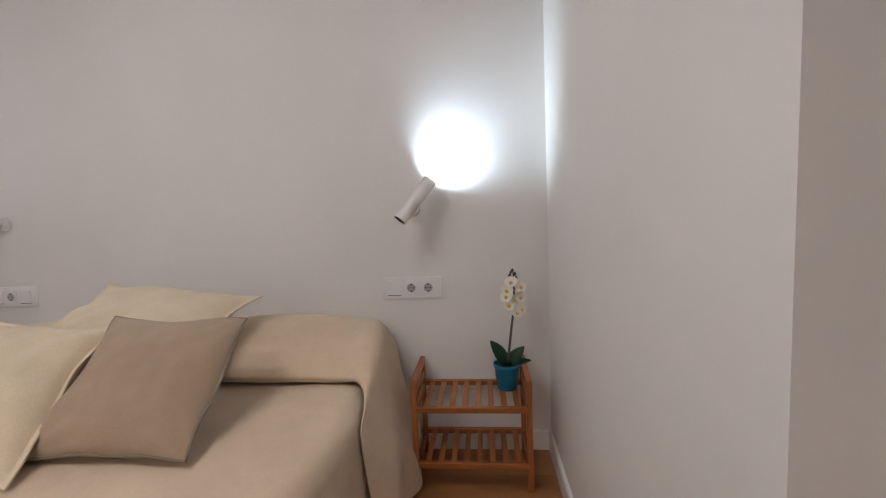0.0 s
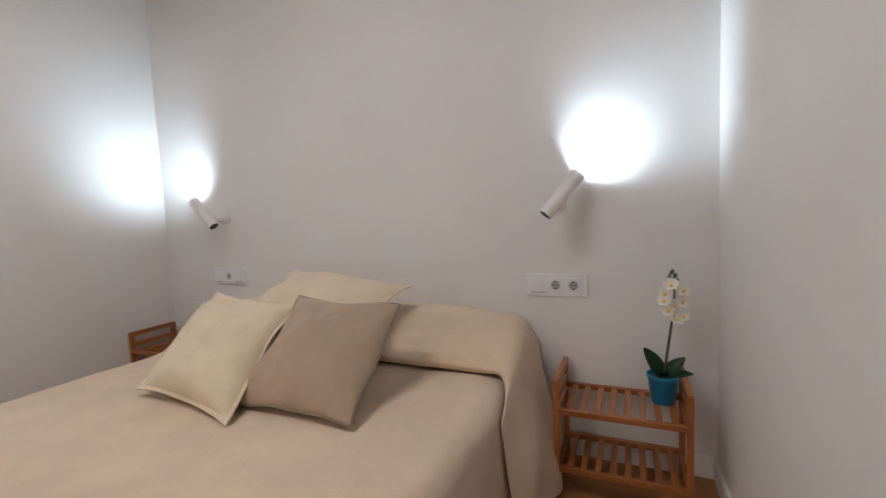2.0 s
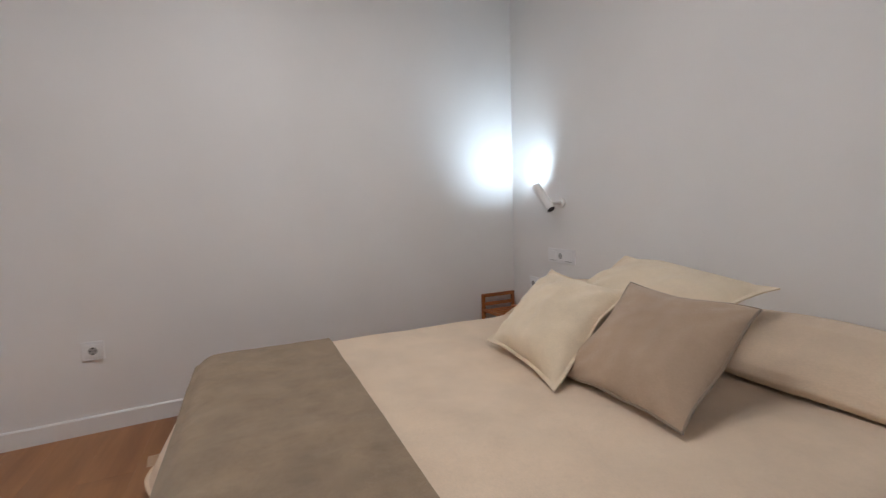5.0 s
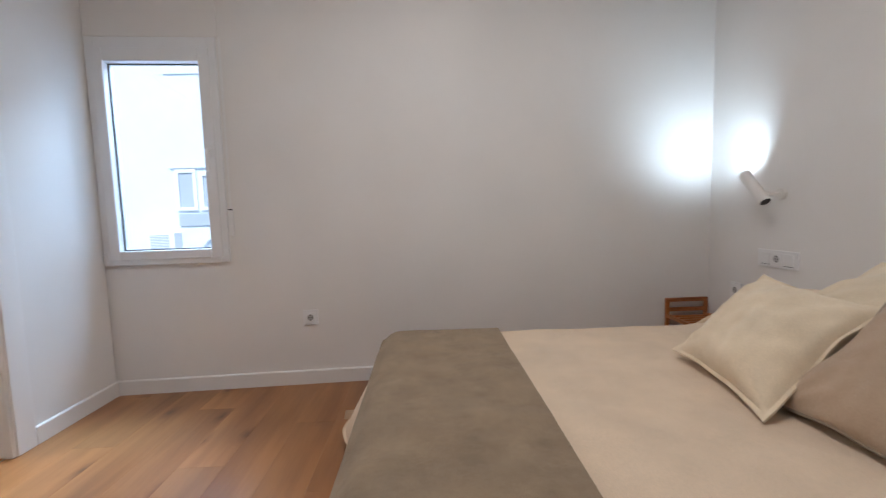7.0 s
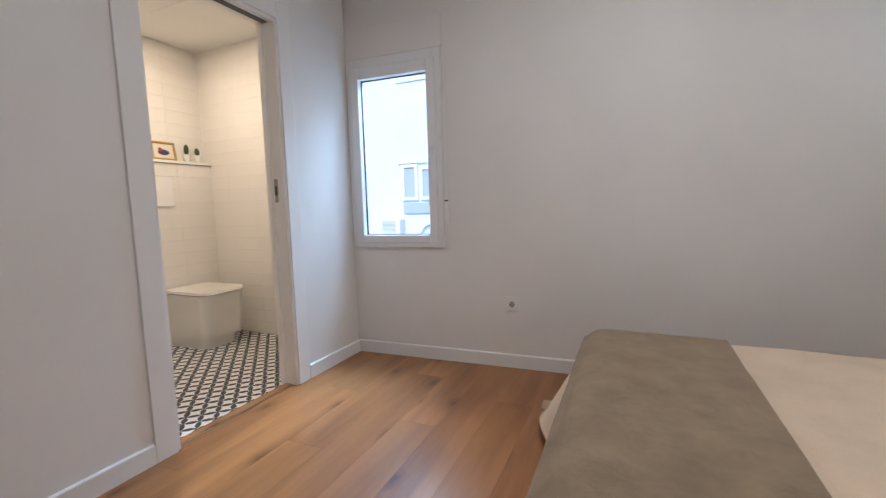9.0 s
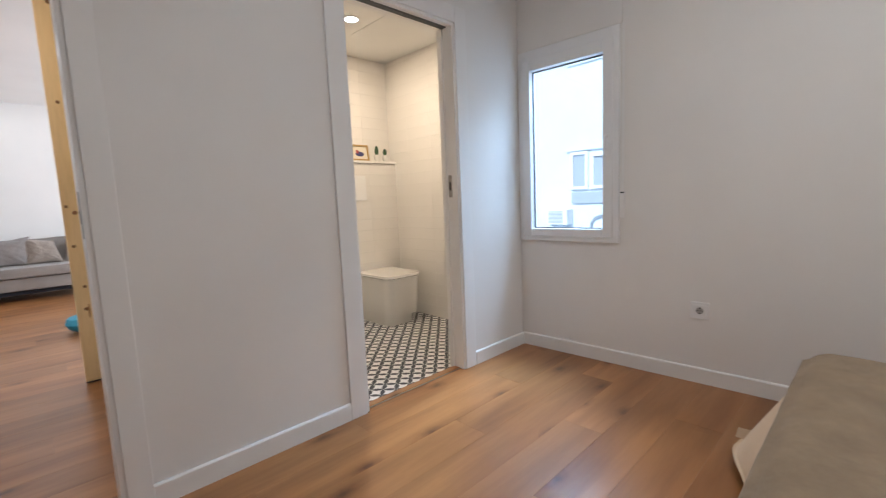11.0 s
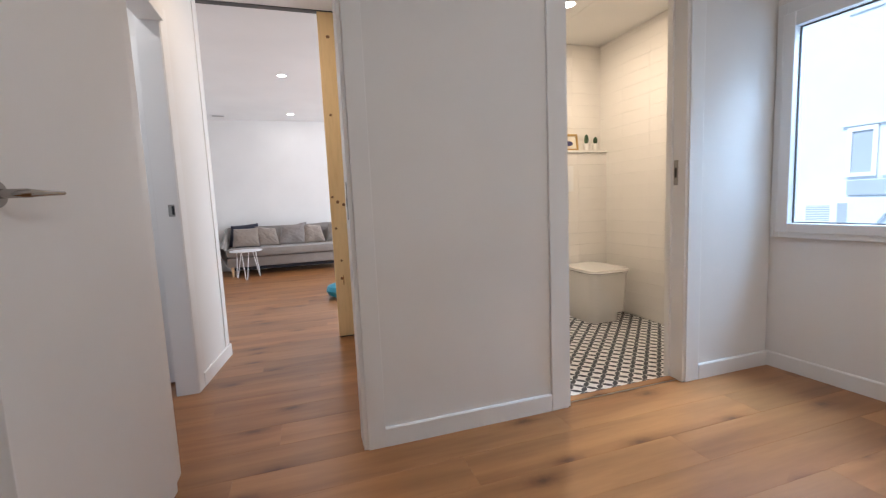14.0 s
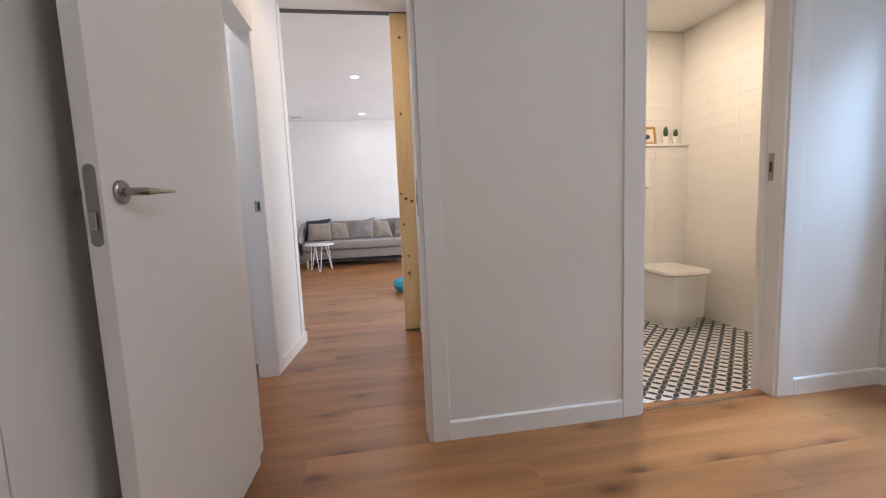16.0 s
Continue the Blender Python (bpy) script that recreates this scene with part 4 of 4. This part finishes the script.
wc = thing("toilet", "white ceramic toilet with a slim closed lid against the tiled wall", "toilet", pose(-1.845, BY0 + 0.012, 0))


def rounded_block(w0, w1, d0, d1, z0, z1, levels, corner):
    """A D-shaped block: square at the wall, rounded in front, tapering from (w0, d0) below to (w1, d1) above."""
    def ring(w, d):
        pts = [(-w / 2, 0)]
        for k in range(13):
            a = math.pi + math.pi / 2 * k / 12
            pts.append((-w / 2 + corner + corner * math.cos(a), d - corner - corner * math.sin(a)))
        for k in range(13):
            a = math.pi / 2 * k / 12
            pts.append((w / 2 - corner + corner * math.sin(a), d - corner + corner * math.cos(a)))
        pts.append((w / 2, 0))
        return pts
    bm = bmesh.new()
    loops = []
    for k in range(levels + 1):
        t = k / levels
        e = t ** 0.8
        loops.append([bm.verts.new((x, y, z0 + (z1 - z0) * t)) for x, y in ring(w0 + (w1 - w0) * e, d0 + (d1 - d0) * e)])
    for a, b in zip(loops, loops[1:]):
        for k in range(len(a)):
            bm.faces.new((a[k], a[(k + 1) % len(a)], b[(k + 1) % len(b)], b[k]))
    bm.faces.new(loops[0][::-1])
    bm.faces.new(loops[-1])
    return bm


part("bowl", rounded_block(0.335, 0.362, 0.448, 0.468, 0.085, 0.400, 8, 0.08), CERAMIC, wc, smooth=True)
part("foot", rounded_block(0.285, 0.29, 0.405, 0.415, 0.0, 0.0849, 2, 0.08), CERAMIC, wc, smooth=True)
part("seat", rounded_block(0.370, 0.372, 0.476, 0.478, 0.403, 0.412, 2, 0.08), CERAMIC, wc, smooth=True)
# solid dark strip: the shade between seat and lid put into colour
part("seat_gap_shade", rounded_block(0.373, 0.373, 0.479, 0.479, 0.4122, 0.4168, 1, 0.08), SHADOWGAP, wc, "dark strip painting the shade below the lid")
part("lid", rounded_block(0.378, 0.372, 0.484, 0.478, 0.417, 0.438, 3, 0.08), CERAMIC, wc, smooth=True)
flush = thing("flush_plate", "white dual flush plate on the tiled boxing", "flush plate", pose(-1.71, BY0 + 0.002, 1.18))
part("plate", boxed(-0.115, 0.115, 0, 0.010, -0.11, 0.11, bevel=0.003), PLASTIC, flush)
part("button", boxed(-0.040, 0.040, 0.009, 0.013, 0.004, 0.044, bevel=0.002), PLASTIC, flush)
part("button", boxed(-0.040, 0.040, 0.009, 0.013, -0.040, 0.000, bevel=0.002), PLASTIC, flush)

pic = thing("picture_frame", "small gilt frame with a dark bird print leaning on the ledge", "picture", pose(-1.822, BY0 - 0.045, LEDGE + 0.014, 9, 0, 0))
fw, fh, ft = 0.19, 0.145, 0.016
for a, b, c, d in ((-fw / 2, fw / 2, 0, ft), (-fw / 2, fw / 2, fh - ft, fh), (-fw / 2, -fw / 2 + ft, ft, fh - ft), (fw / 2 - ft, fw / 2, ft, fh - ft)):
    part("frame_bar", boxed(a, b, -0.008, 0.010, c, d, bevel=0.003), GILT, pic)
part("print", boxed(-fw / 2 + ft, fw / 2 - ft, -0.004, 0.001, ft, fh - ft), PRINT, pic, "cream paper print")
part("print_shape", lathe(bmesh.new(), [(0.030, 0.0), (0.030, 0.001)], 24, pose(0.0, 0.0015, 0.062, -90, 0, 0) @ Matrix.Diagonal((1.5, 0.75, 1, 1)) @ pose(0, 0, 0, 0, 0, 20)), PRINT_DARK, pic)
part("print_shape", lathe(bmesh.new(), [(0.016, 0.0), (0.016, 0.001)], 20, pose(0.024, 0.0026, 0.082, -90, 0, 0)), PRINT_RED, pic)

for x, h in ((-1.995, 0.082), (-2.088, 0.062)):
    pot = thing("cactus", "small round cactus in a white ceramic pot on the ledge", "potted plant", pose(x, BY0 - 0.035, LEDGE + 0.012), group="cacti on the ledge")
    part("pot", lathe(bmesh.new(), [(0.022, 0), (0.030, 0.058), (0.0305, 0.060), (0.027, 0.060), (0.026, 0.052)], 28), CERAMIC, pot, "white ceramic pot", True)
    rr = []
    for k in range(9):
        a = math.pi * k / 8 - math.pi / 2
        rr.append((max(0.001, 0.0175 * math.cos(a)), 0.055 + h * 0.5 + h * 0.55 * math.sin(a)))
    bm = lathe(bmesh.new(), rr, 24)
    for v in bm.verts:
        ang = math.atan2(v.co.y, v.co.x)
        k = 1 + 0.12 * math.cos(ang * 10)
        v.co.x *= k
        v.co.y *= k
    part("cactus_body", bm, CACTUS, pot, "ribbed green cactus", True)

# ---- hall: sliding pine door ----
slide = thing("sliding_door", "knotty pine sliding door half drawn across the hall opening", "sliding door", pose(-0.67, -5.281, 0), kind="structure")
PW = 0.90
part("board", boxed(0, PW, 0, 0.036, 0.010, HALL_H + 0.03, bevel=0.002), PINE, slide, "pale knotty pine panel")
rnd = random.Random(3)
spots = [(PW - 0.06 - 0.165 * i + rnd.uniform(-0.012, 0.012), z + rnd.uniform(-0.01, 0.01)) for z in (2.27, 1.71, 1.07, 0.60, 0.47) for i in range(5)]
for x, z in spots + [(PW - 0.02, 1.1), (PW - 0.10, 1.04), (PW - 0.03, 0.86), (PW - 0.25, 1.45), (PW - 0.21, 0.12)]:
    r = rnd.uniform(0.009, 0.014)
    part("knot", lathe(bmesh.new(), [(r, 0.0), (r * 0.9, 0.0008)], 14, pose(x, 0.036, z, -90, 0, 0)), KNOT, slide)
STAIN = material("resin_stain", (0.46, 0.22, 0.07), 0.55)
for k in range(7):
    x, z, h = PW - 0.05 - rnd.random() * 0.25, rnd.uniform(0.15, 0.5) if k < 5 else rnd.uniform(0.9, 2.2), rnd.uniform(0.03, 0.08)
    part("resin_streak", lathe(bmesh.new(), [(0.006, 0.0), (0.0055, 0.0006)], 12, pose(x, 0.036, z, -90, 0, 0) @ Matrix.Diagonal((0.8, h / 0.006, 1, 1))), STAIN, slide)
part("floor_guide", boxed(0.0, PW, 0.010, 0.026, 0.0, 0.010), SHADOWGAP, slide, "dark floor guide")

# ---- living room ----


def sofa_body():
    """A shell sofa: seat pan with a wrap-round back that sweeps down to the arms."""
    w, d = 2.03, 0.86

    def back(u, v):
        # u along the shell from one arm to the other, v from base up to the rim, over and down inside
        s = 2 * u - 1
        ang = s * math.pi / 2
        e = 0.34
        px = math.copysign(abs(math.sin(ang)) ** e, s) * (w / 2)
        py = d * abs(math.cos(ang)) ** e
        rim = 0.44 + 0.30 * smoothstep(0.05, 0.75, py / d)
        z = 0.15
        if v < 0.5:
            t = v / 0.5
            k = 0.90 + 0.10 * math.sin(t * math.pi / 2)
            return Vector((px * k, py * k, z + (rim - z) * t))
        t = (v - 0.5) / 0.5
        k = 1.0 - 0.075 * math.sin(min(1, t * 2.2) * math.pi / 2)
        return Vector((px * k, py - 0.09 * math.sin(min(1, t * 2.2) * math.pi / 2) * (py / d), rim + 0.02 * math.sin(min(1, t * 2) * math.pi) - (rim - 0.30) * max(0, t - 0.2) / 0.8))
    return surface(70, 28, back)


# near-black colour that paints the shade below the sofa
SOFA_SHADE = material("sofa_under_shade", (0.02, 0.021, 0.03), 0.8)
sofa = thing("sofa", "grey fabric three-seat sofa with a curved shell back", "sofa", pose(0.70, -9.18, 0, 0, 0, 180))
part("shell", sofa_body(), SOFA, sofa, "light grey curved shell", True)
part("seat_pan", boxed(-0.93, 0.93, 0.03, 0.72, 0.14, 0.30, bevel=0.04), SOFA, sofa, smooth=True)
part("seat_cushion", boxed(-0.92, 0.92, -0.02, 0.66, 0.305, 0.435, bevel=0.045), SOFA, sofa, smooth=True)
# added dark slab: shade under the seat put in as a solid
part("under_shade", boxed(-0.89, 0.89, 0.10, 0.72, 0.085, 0.139, bevel=0.01), SOFA_SHADE, sofa, "dark slab standing in for the shade below the sofa")
LEGWOOD = wood("sofa_leg_wood", (0.55, 0.36, 0.20), (0.40, 0.24, 0.12), "Z", 2.0)
for x in (-0.86, 0.86):
    for y in (0.06, 0.66):
        part("leg", lathe(bmesh.new(), [(0.016, 0), (0.026, 0.15)], 16, pose(x, y, 0)), LEGWOOD, sofa, "tapered beech leg", True)

GS = "cushions on the sofa"
for x, w, h, mat, label, tr in ((1.42, 0.46, 0.36, NAVY, "dark patterned cushion at the sofa's end", None), (1.36, 0.42, 0.30, SAND, "sand cushion with a navy edge", NAVY), (1.02, 0.36, 0.30, SAND, "sand linen cushion on the sofa", None), (0.66, 0.44, 0.33, SOFA_DARK, "dark grey cushion on the sofa", None), (0.28, 0.36, 0.31, SAND, "sand linen cushion on the sofa", None), (-0.08, 0.34, 0.33, SOFA, "grey cushion on the sofa", None)):
    y0 = -9.47 if mat is not NAVY else -9.60
    lean = 0.06 * math.sin(7 * x)
    if tr:
        y0 = -9.43
    cushion("cushion", (x - w / 2, y0, 0.440), (x + w / 2, y0, 0.440), (x - w / 2 + 0.02 + lean, y0 - 0.13, 0.44 + h - lean * 0.5), (x + w / 2 - 0.02 + lean, y0 - 0.13, 0.44 + h + lean * 0.5), 0.065, mat, label, GS, tr, 0.05, 0.0, x)

WHITE_TOP = painted("white_table_lacquer", (0.80, 0.80, 0.82), 0.3)
table = thing("side_table", "round white side table with thin hairpin legs by the sofa", "side table", pose(1.31, -8.95, 0))
part("tabletop", lathe(bmesh.new(), [(0.225, 0.415), (0.23, 0.419), (0.23, 0.428), (0.225, 0.432)], 48), WHITE_TOP, table, smooth=True)
for k in range(3):
    a = math.radians(90 + 120 * k)
    c, s = math.cos(a), math.sin(a)
    pts = [(0.12 * c - 0.05 * s, 0.12 * s + 0.05 * c, 0.415), (0.185 * c - 0.012 * s, 0.185 * s + 0.012 * c, 0.02), (0.187 * c, 0.187 * s, 0.006), (0.185 * c + 0.012 * s, 0.185 * s - 0.012 * c, 0.02), (0.12 * c + 0.05 * s, 0.12 * s - 0.05 * c, 0.415)]
    part("hairpin_leg", tube(bmesh.new(), pts, 0.006, 8), WHITE_TOP, table, "white steel hairpin leg", True)

toy = thing("pouf", "small light blue knitted pouf on the oak floor", "pouf", pose(0.06, -6.85, 0))
rr = [(0.10, 0.0), (0.16, 0.03), (0.185, 0.08), (0.17, 0.13), (0.10, 0.155), (0.01, 0.16)]
bm = lathe(bmesh.new(), rr, 40)
for v in bm.verts:
    ang = math.atan2(v.co.y, v.co.x)
    k = 1 + 0.03 * math.cos(ang * 12)
    v.co.x *= k
    v.co.y *= k
part("cover", bm, BLUE, toy, smooth=True)

vent = thing("ceiling_vent", "small white ceiling ventilation grille in the living room", "vent", pose(1.62, -9.62, LIVING_H))
part("frame", boxed(-0.10, 0.10, -0.06, 0.06, -0.008, 0.0, bevel=0.002), PVC, vent)
for k in range(4):
    part("slat", boxed(-0.085, 0.085, -0.045 + 0.024 * k, -0.033 + 0.024 * k, -0.011, -0.0082), WELL, vent)
CURTAIN = fabric("white_voile", (0.80, 0.80, 0.82), 900, 0.4)
curt = thing("curtain", "white gathered curtain hanging by the living room side wall", "curtain", pose(1.93, -9.35, 0))
part("cloth", surface(60, 12, lambda u, v: Vector((0.025 * math.sin(u * 26) - 0.02, -0.25 + u * 0.5, 0.02 + v * 2.5))), CURTAIN, curt, smooth=True)

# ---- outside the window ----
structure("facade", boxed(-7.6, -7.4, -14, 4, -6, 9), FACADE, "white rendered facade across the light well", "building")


def far_window(y0, y1, z0, z1):
    top = thing("far_window", "white framed window with grey glass in the facade", "window", group="windows across the well", kind="structure")
    part("glass", boxed(-7.40, -7.385, y0, y1, z0, z1), FACADE_GREY, top)
    for a, b, c, d in ((y0 - 0.06, y0, z0 - 0.06, z1 + 0.06), (y1, y1 + 0.06, z0 - 0.06, z1 + 0.06), (y0, y1, z1, z1 + 0.06), (y0, y1, z0 - 0.06, z0)):
        part("window_frame", boxed(-7.40, -7.36, a, b, c, d), PVC, top)


far_window(-6.12, -5.875, 1.20, 1.80)
far_window(-5.70, -5.44, 1.20, 1.74)
far_window(-5.20, -4.92, 1.22, 1.80)
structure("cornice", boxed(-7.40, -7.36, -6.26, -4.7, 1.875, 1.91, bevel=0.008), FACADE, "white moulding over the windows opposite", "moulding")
structure("parapet_band", boxed(-7.40, -7.37, -6.16, -4.7, 0.87, 1.085), FACADE_GREY, "grey glazed band below the windows opposite", "facade band")
structure("upper_slab", boxed(-7.40, -7.375, -6.25, -5.2, 3.48, 3.58, bevel=0.01), FACADE, "grey underside of an upper slab opposite", "slab")
ac = thing("air_conditioner", "white outdoor air conditioner on the facade opposite", "air conditioner", pose(-7.40, -6.37, 0.46))
part("case", boxed(0.0, 0.24, -0.22, 0.22, 0.0, 0.30, bevel=0.012), PVC, ac)
for k in range(9):
    part("grille_slat", boxed(0.240, 0.246, -0.19, 0.13, 0.035 + 0.027 * k, 0.048 + 0.027 * k), FACADE_GREY, ac)
part("bracket", boxed(0.0, 0.22, -0.15, -0.12, -0.03, 0.0), FACADE_GREY, ac)
part("bracket", boxed(0.0, 0.22, 0.12, 0.15, -0.03, 0.0), FACADE_GREY, ac)
pipe = thing("drain_pipe", "thin grey pipe bent along the facade opposite", "pipe")
part("bend", tube(bmesh.new(), [(-7.36, -5.78, 0.10), (-7.36, -5.75, 0.50), (-7.36, -5.68, 0.59), (-7.36, -5.58, 0.635), (-7.36, -5.3, 0.65), (-7.36, -4.8, 0.65)], 0.018, 8), FACADE_GREY, pipe, smooth=True)
structure("ground", boxed(-60, 60, -60, 60, -9.2, -9.0), FACADE_GREY, "grey paved ground of the light well far below", "ground")

# ---- floor boards ----
rnd = random.Random(11)
PLANK_W, GAP = 0.189, 0.0004
meshes = {}


def plank_mesh(length):
    key = round(length, 3)
    if key not in meshes:
        bm = bmesh.new()
        l, w, c = key / 2, PLANK_W / 2 - GAP / 2, 0.0004
        low = [bm.verts.new((sx * l, sy * w, -0.05)) for sx, sy in ((-1, -1), (1, -1), (1, 1), (-1, 1))]
        mid = [bm.verts.new((sx * l, sy * w, -c)) for sx, sy in ((-1, -1), (1, -1), (1, 1), (-1, 1))]
        up = [bm.verts.new((sx * (l - c), sy * (w - c), 0)) for sx, sy in ((-1, -1), (1, -1), (1, 1), (-1, 1))]
        for a, b in ((low, mid), (mid, up)):
            for k in range(4):
                bm.faces.new((a[k], a[(k + 1) % 4], b[(k + 1) % 4], b[k]))
        bm.faces.new(up)
        me = bpy.data.meshes.new("plank")
        bm.to_mesh(me)
        bm.free()
        me.materials.append(OAK)
        meshes[key] = me
    return meshes[key]


oak = thing("floor", "warm brown knotty oak board floor running through rooms", "floor", kind="structure")


def board(x0, x1, y):
    ob = new("plank", plank_mesh(x1 - x0 - GAP))
    ob.location = ((x0 + x1) / 2, y, 0)
    ob.parent = oak


def board_row(x0, x1, y, offset, length):
    x = x0 - offset
    while x < x1:
        a, b = max(x, x0), min(x + length, x1)
        if b - a > 0.01:
            board(round(a, 3), round(b, 3), y)
        x += length


row = 0
y = 0.0 - PLANK_W / 2
while y > -10.0:
    off = (row * 0.53) % 1.4
    if y > YS + 0.09:
        board_row(-2.30, 1.18, y, off, 1.4)
    elif y > YS - 0.10 - 0.09:
        board_row(HD0 - 0.10, 1.18, y, off, 1.4) if y < YS - 0.02 else (board_row(-2.30, 1.18, y, off, 1.4))
    elif y > -5.20:
        board_row(0.0, 2.0, y, off, 1.4)
    else:
        board_row(-3.4, 2.0, y, off, 1.4)
    y -= PLANK_W
    row += 1

# ---- bathroom floor and wall tiles ----
pat = thing("floor_bath", "white cement floor tiles printed with dark blue petals", "floor", kind="structure")
bm = boxed(-0.0992, 0.0992, -0.0992, 0.0992, -0.010, 0.0, bevel=0.0008)
me = bpy.data.meshes.new("tile")
bm.to_mesh(me)
bm.free()
me.materials.append(PETAL_TILE)
for i in range(11):
    for j in range(8):
        x, y = -2.2 + 0.1 + 0.2 * i, -5.28 + 0.1 + 0.2 * j
        if x > BX1 + 0.05:
            continue
        ob = new("tile", me)
        ob.location = (x, y, 0)
        ob.parent = pat

TW, TH = 0.30, 0.10
bm = boxed(-TW / 2 + 0.0004, TW / 2 - 0.0004, -0.004, 0.004, -TH / 2 + 0.0003, TH / 2 - 0.0003, bevel=0.0005)
tile_me = bpy.data.meshes.new("wall_tile")
bm.to_mesh(tile_me)
bm.free()
tile_me.materials.append(TILE)
rnd = random.Random(21)


def tiling(owner, m, width, z0, z1):
    z = z0
    while z + TH <= z1 + 0.03:
        x = TW / 2
        while x < width - 0.05:
            ob = new("wall_tile", tile_me)
            ob.matrix_basis = m @ pose(x, 0, z + TH / 2, rnd.uniform(-0.06, 0.06), 0, rnd.uniform(-0.04, 0.04))
            ob.parent = owner
            x += TW
        z += TH


tiles = thing("wall_tiling", "glossy white stacked wall tiles of the bathroom", "tiling", kind="structure")
tiling(tiles, pose(BX0, YS - 0.10, 0, 0, 0, -90), 1.5, 0, BATH_H)
tiling(tiles, pose(BX0, BY0 - 0.004, 0), 1.5, 0, LEDGE - 0.02)
tiling(tiles, pose(BX0, BY0 - 0.084, LEDGE + 0.012), 1.5, 0, 0.92)
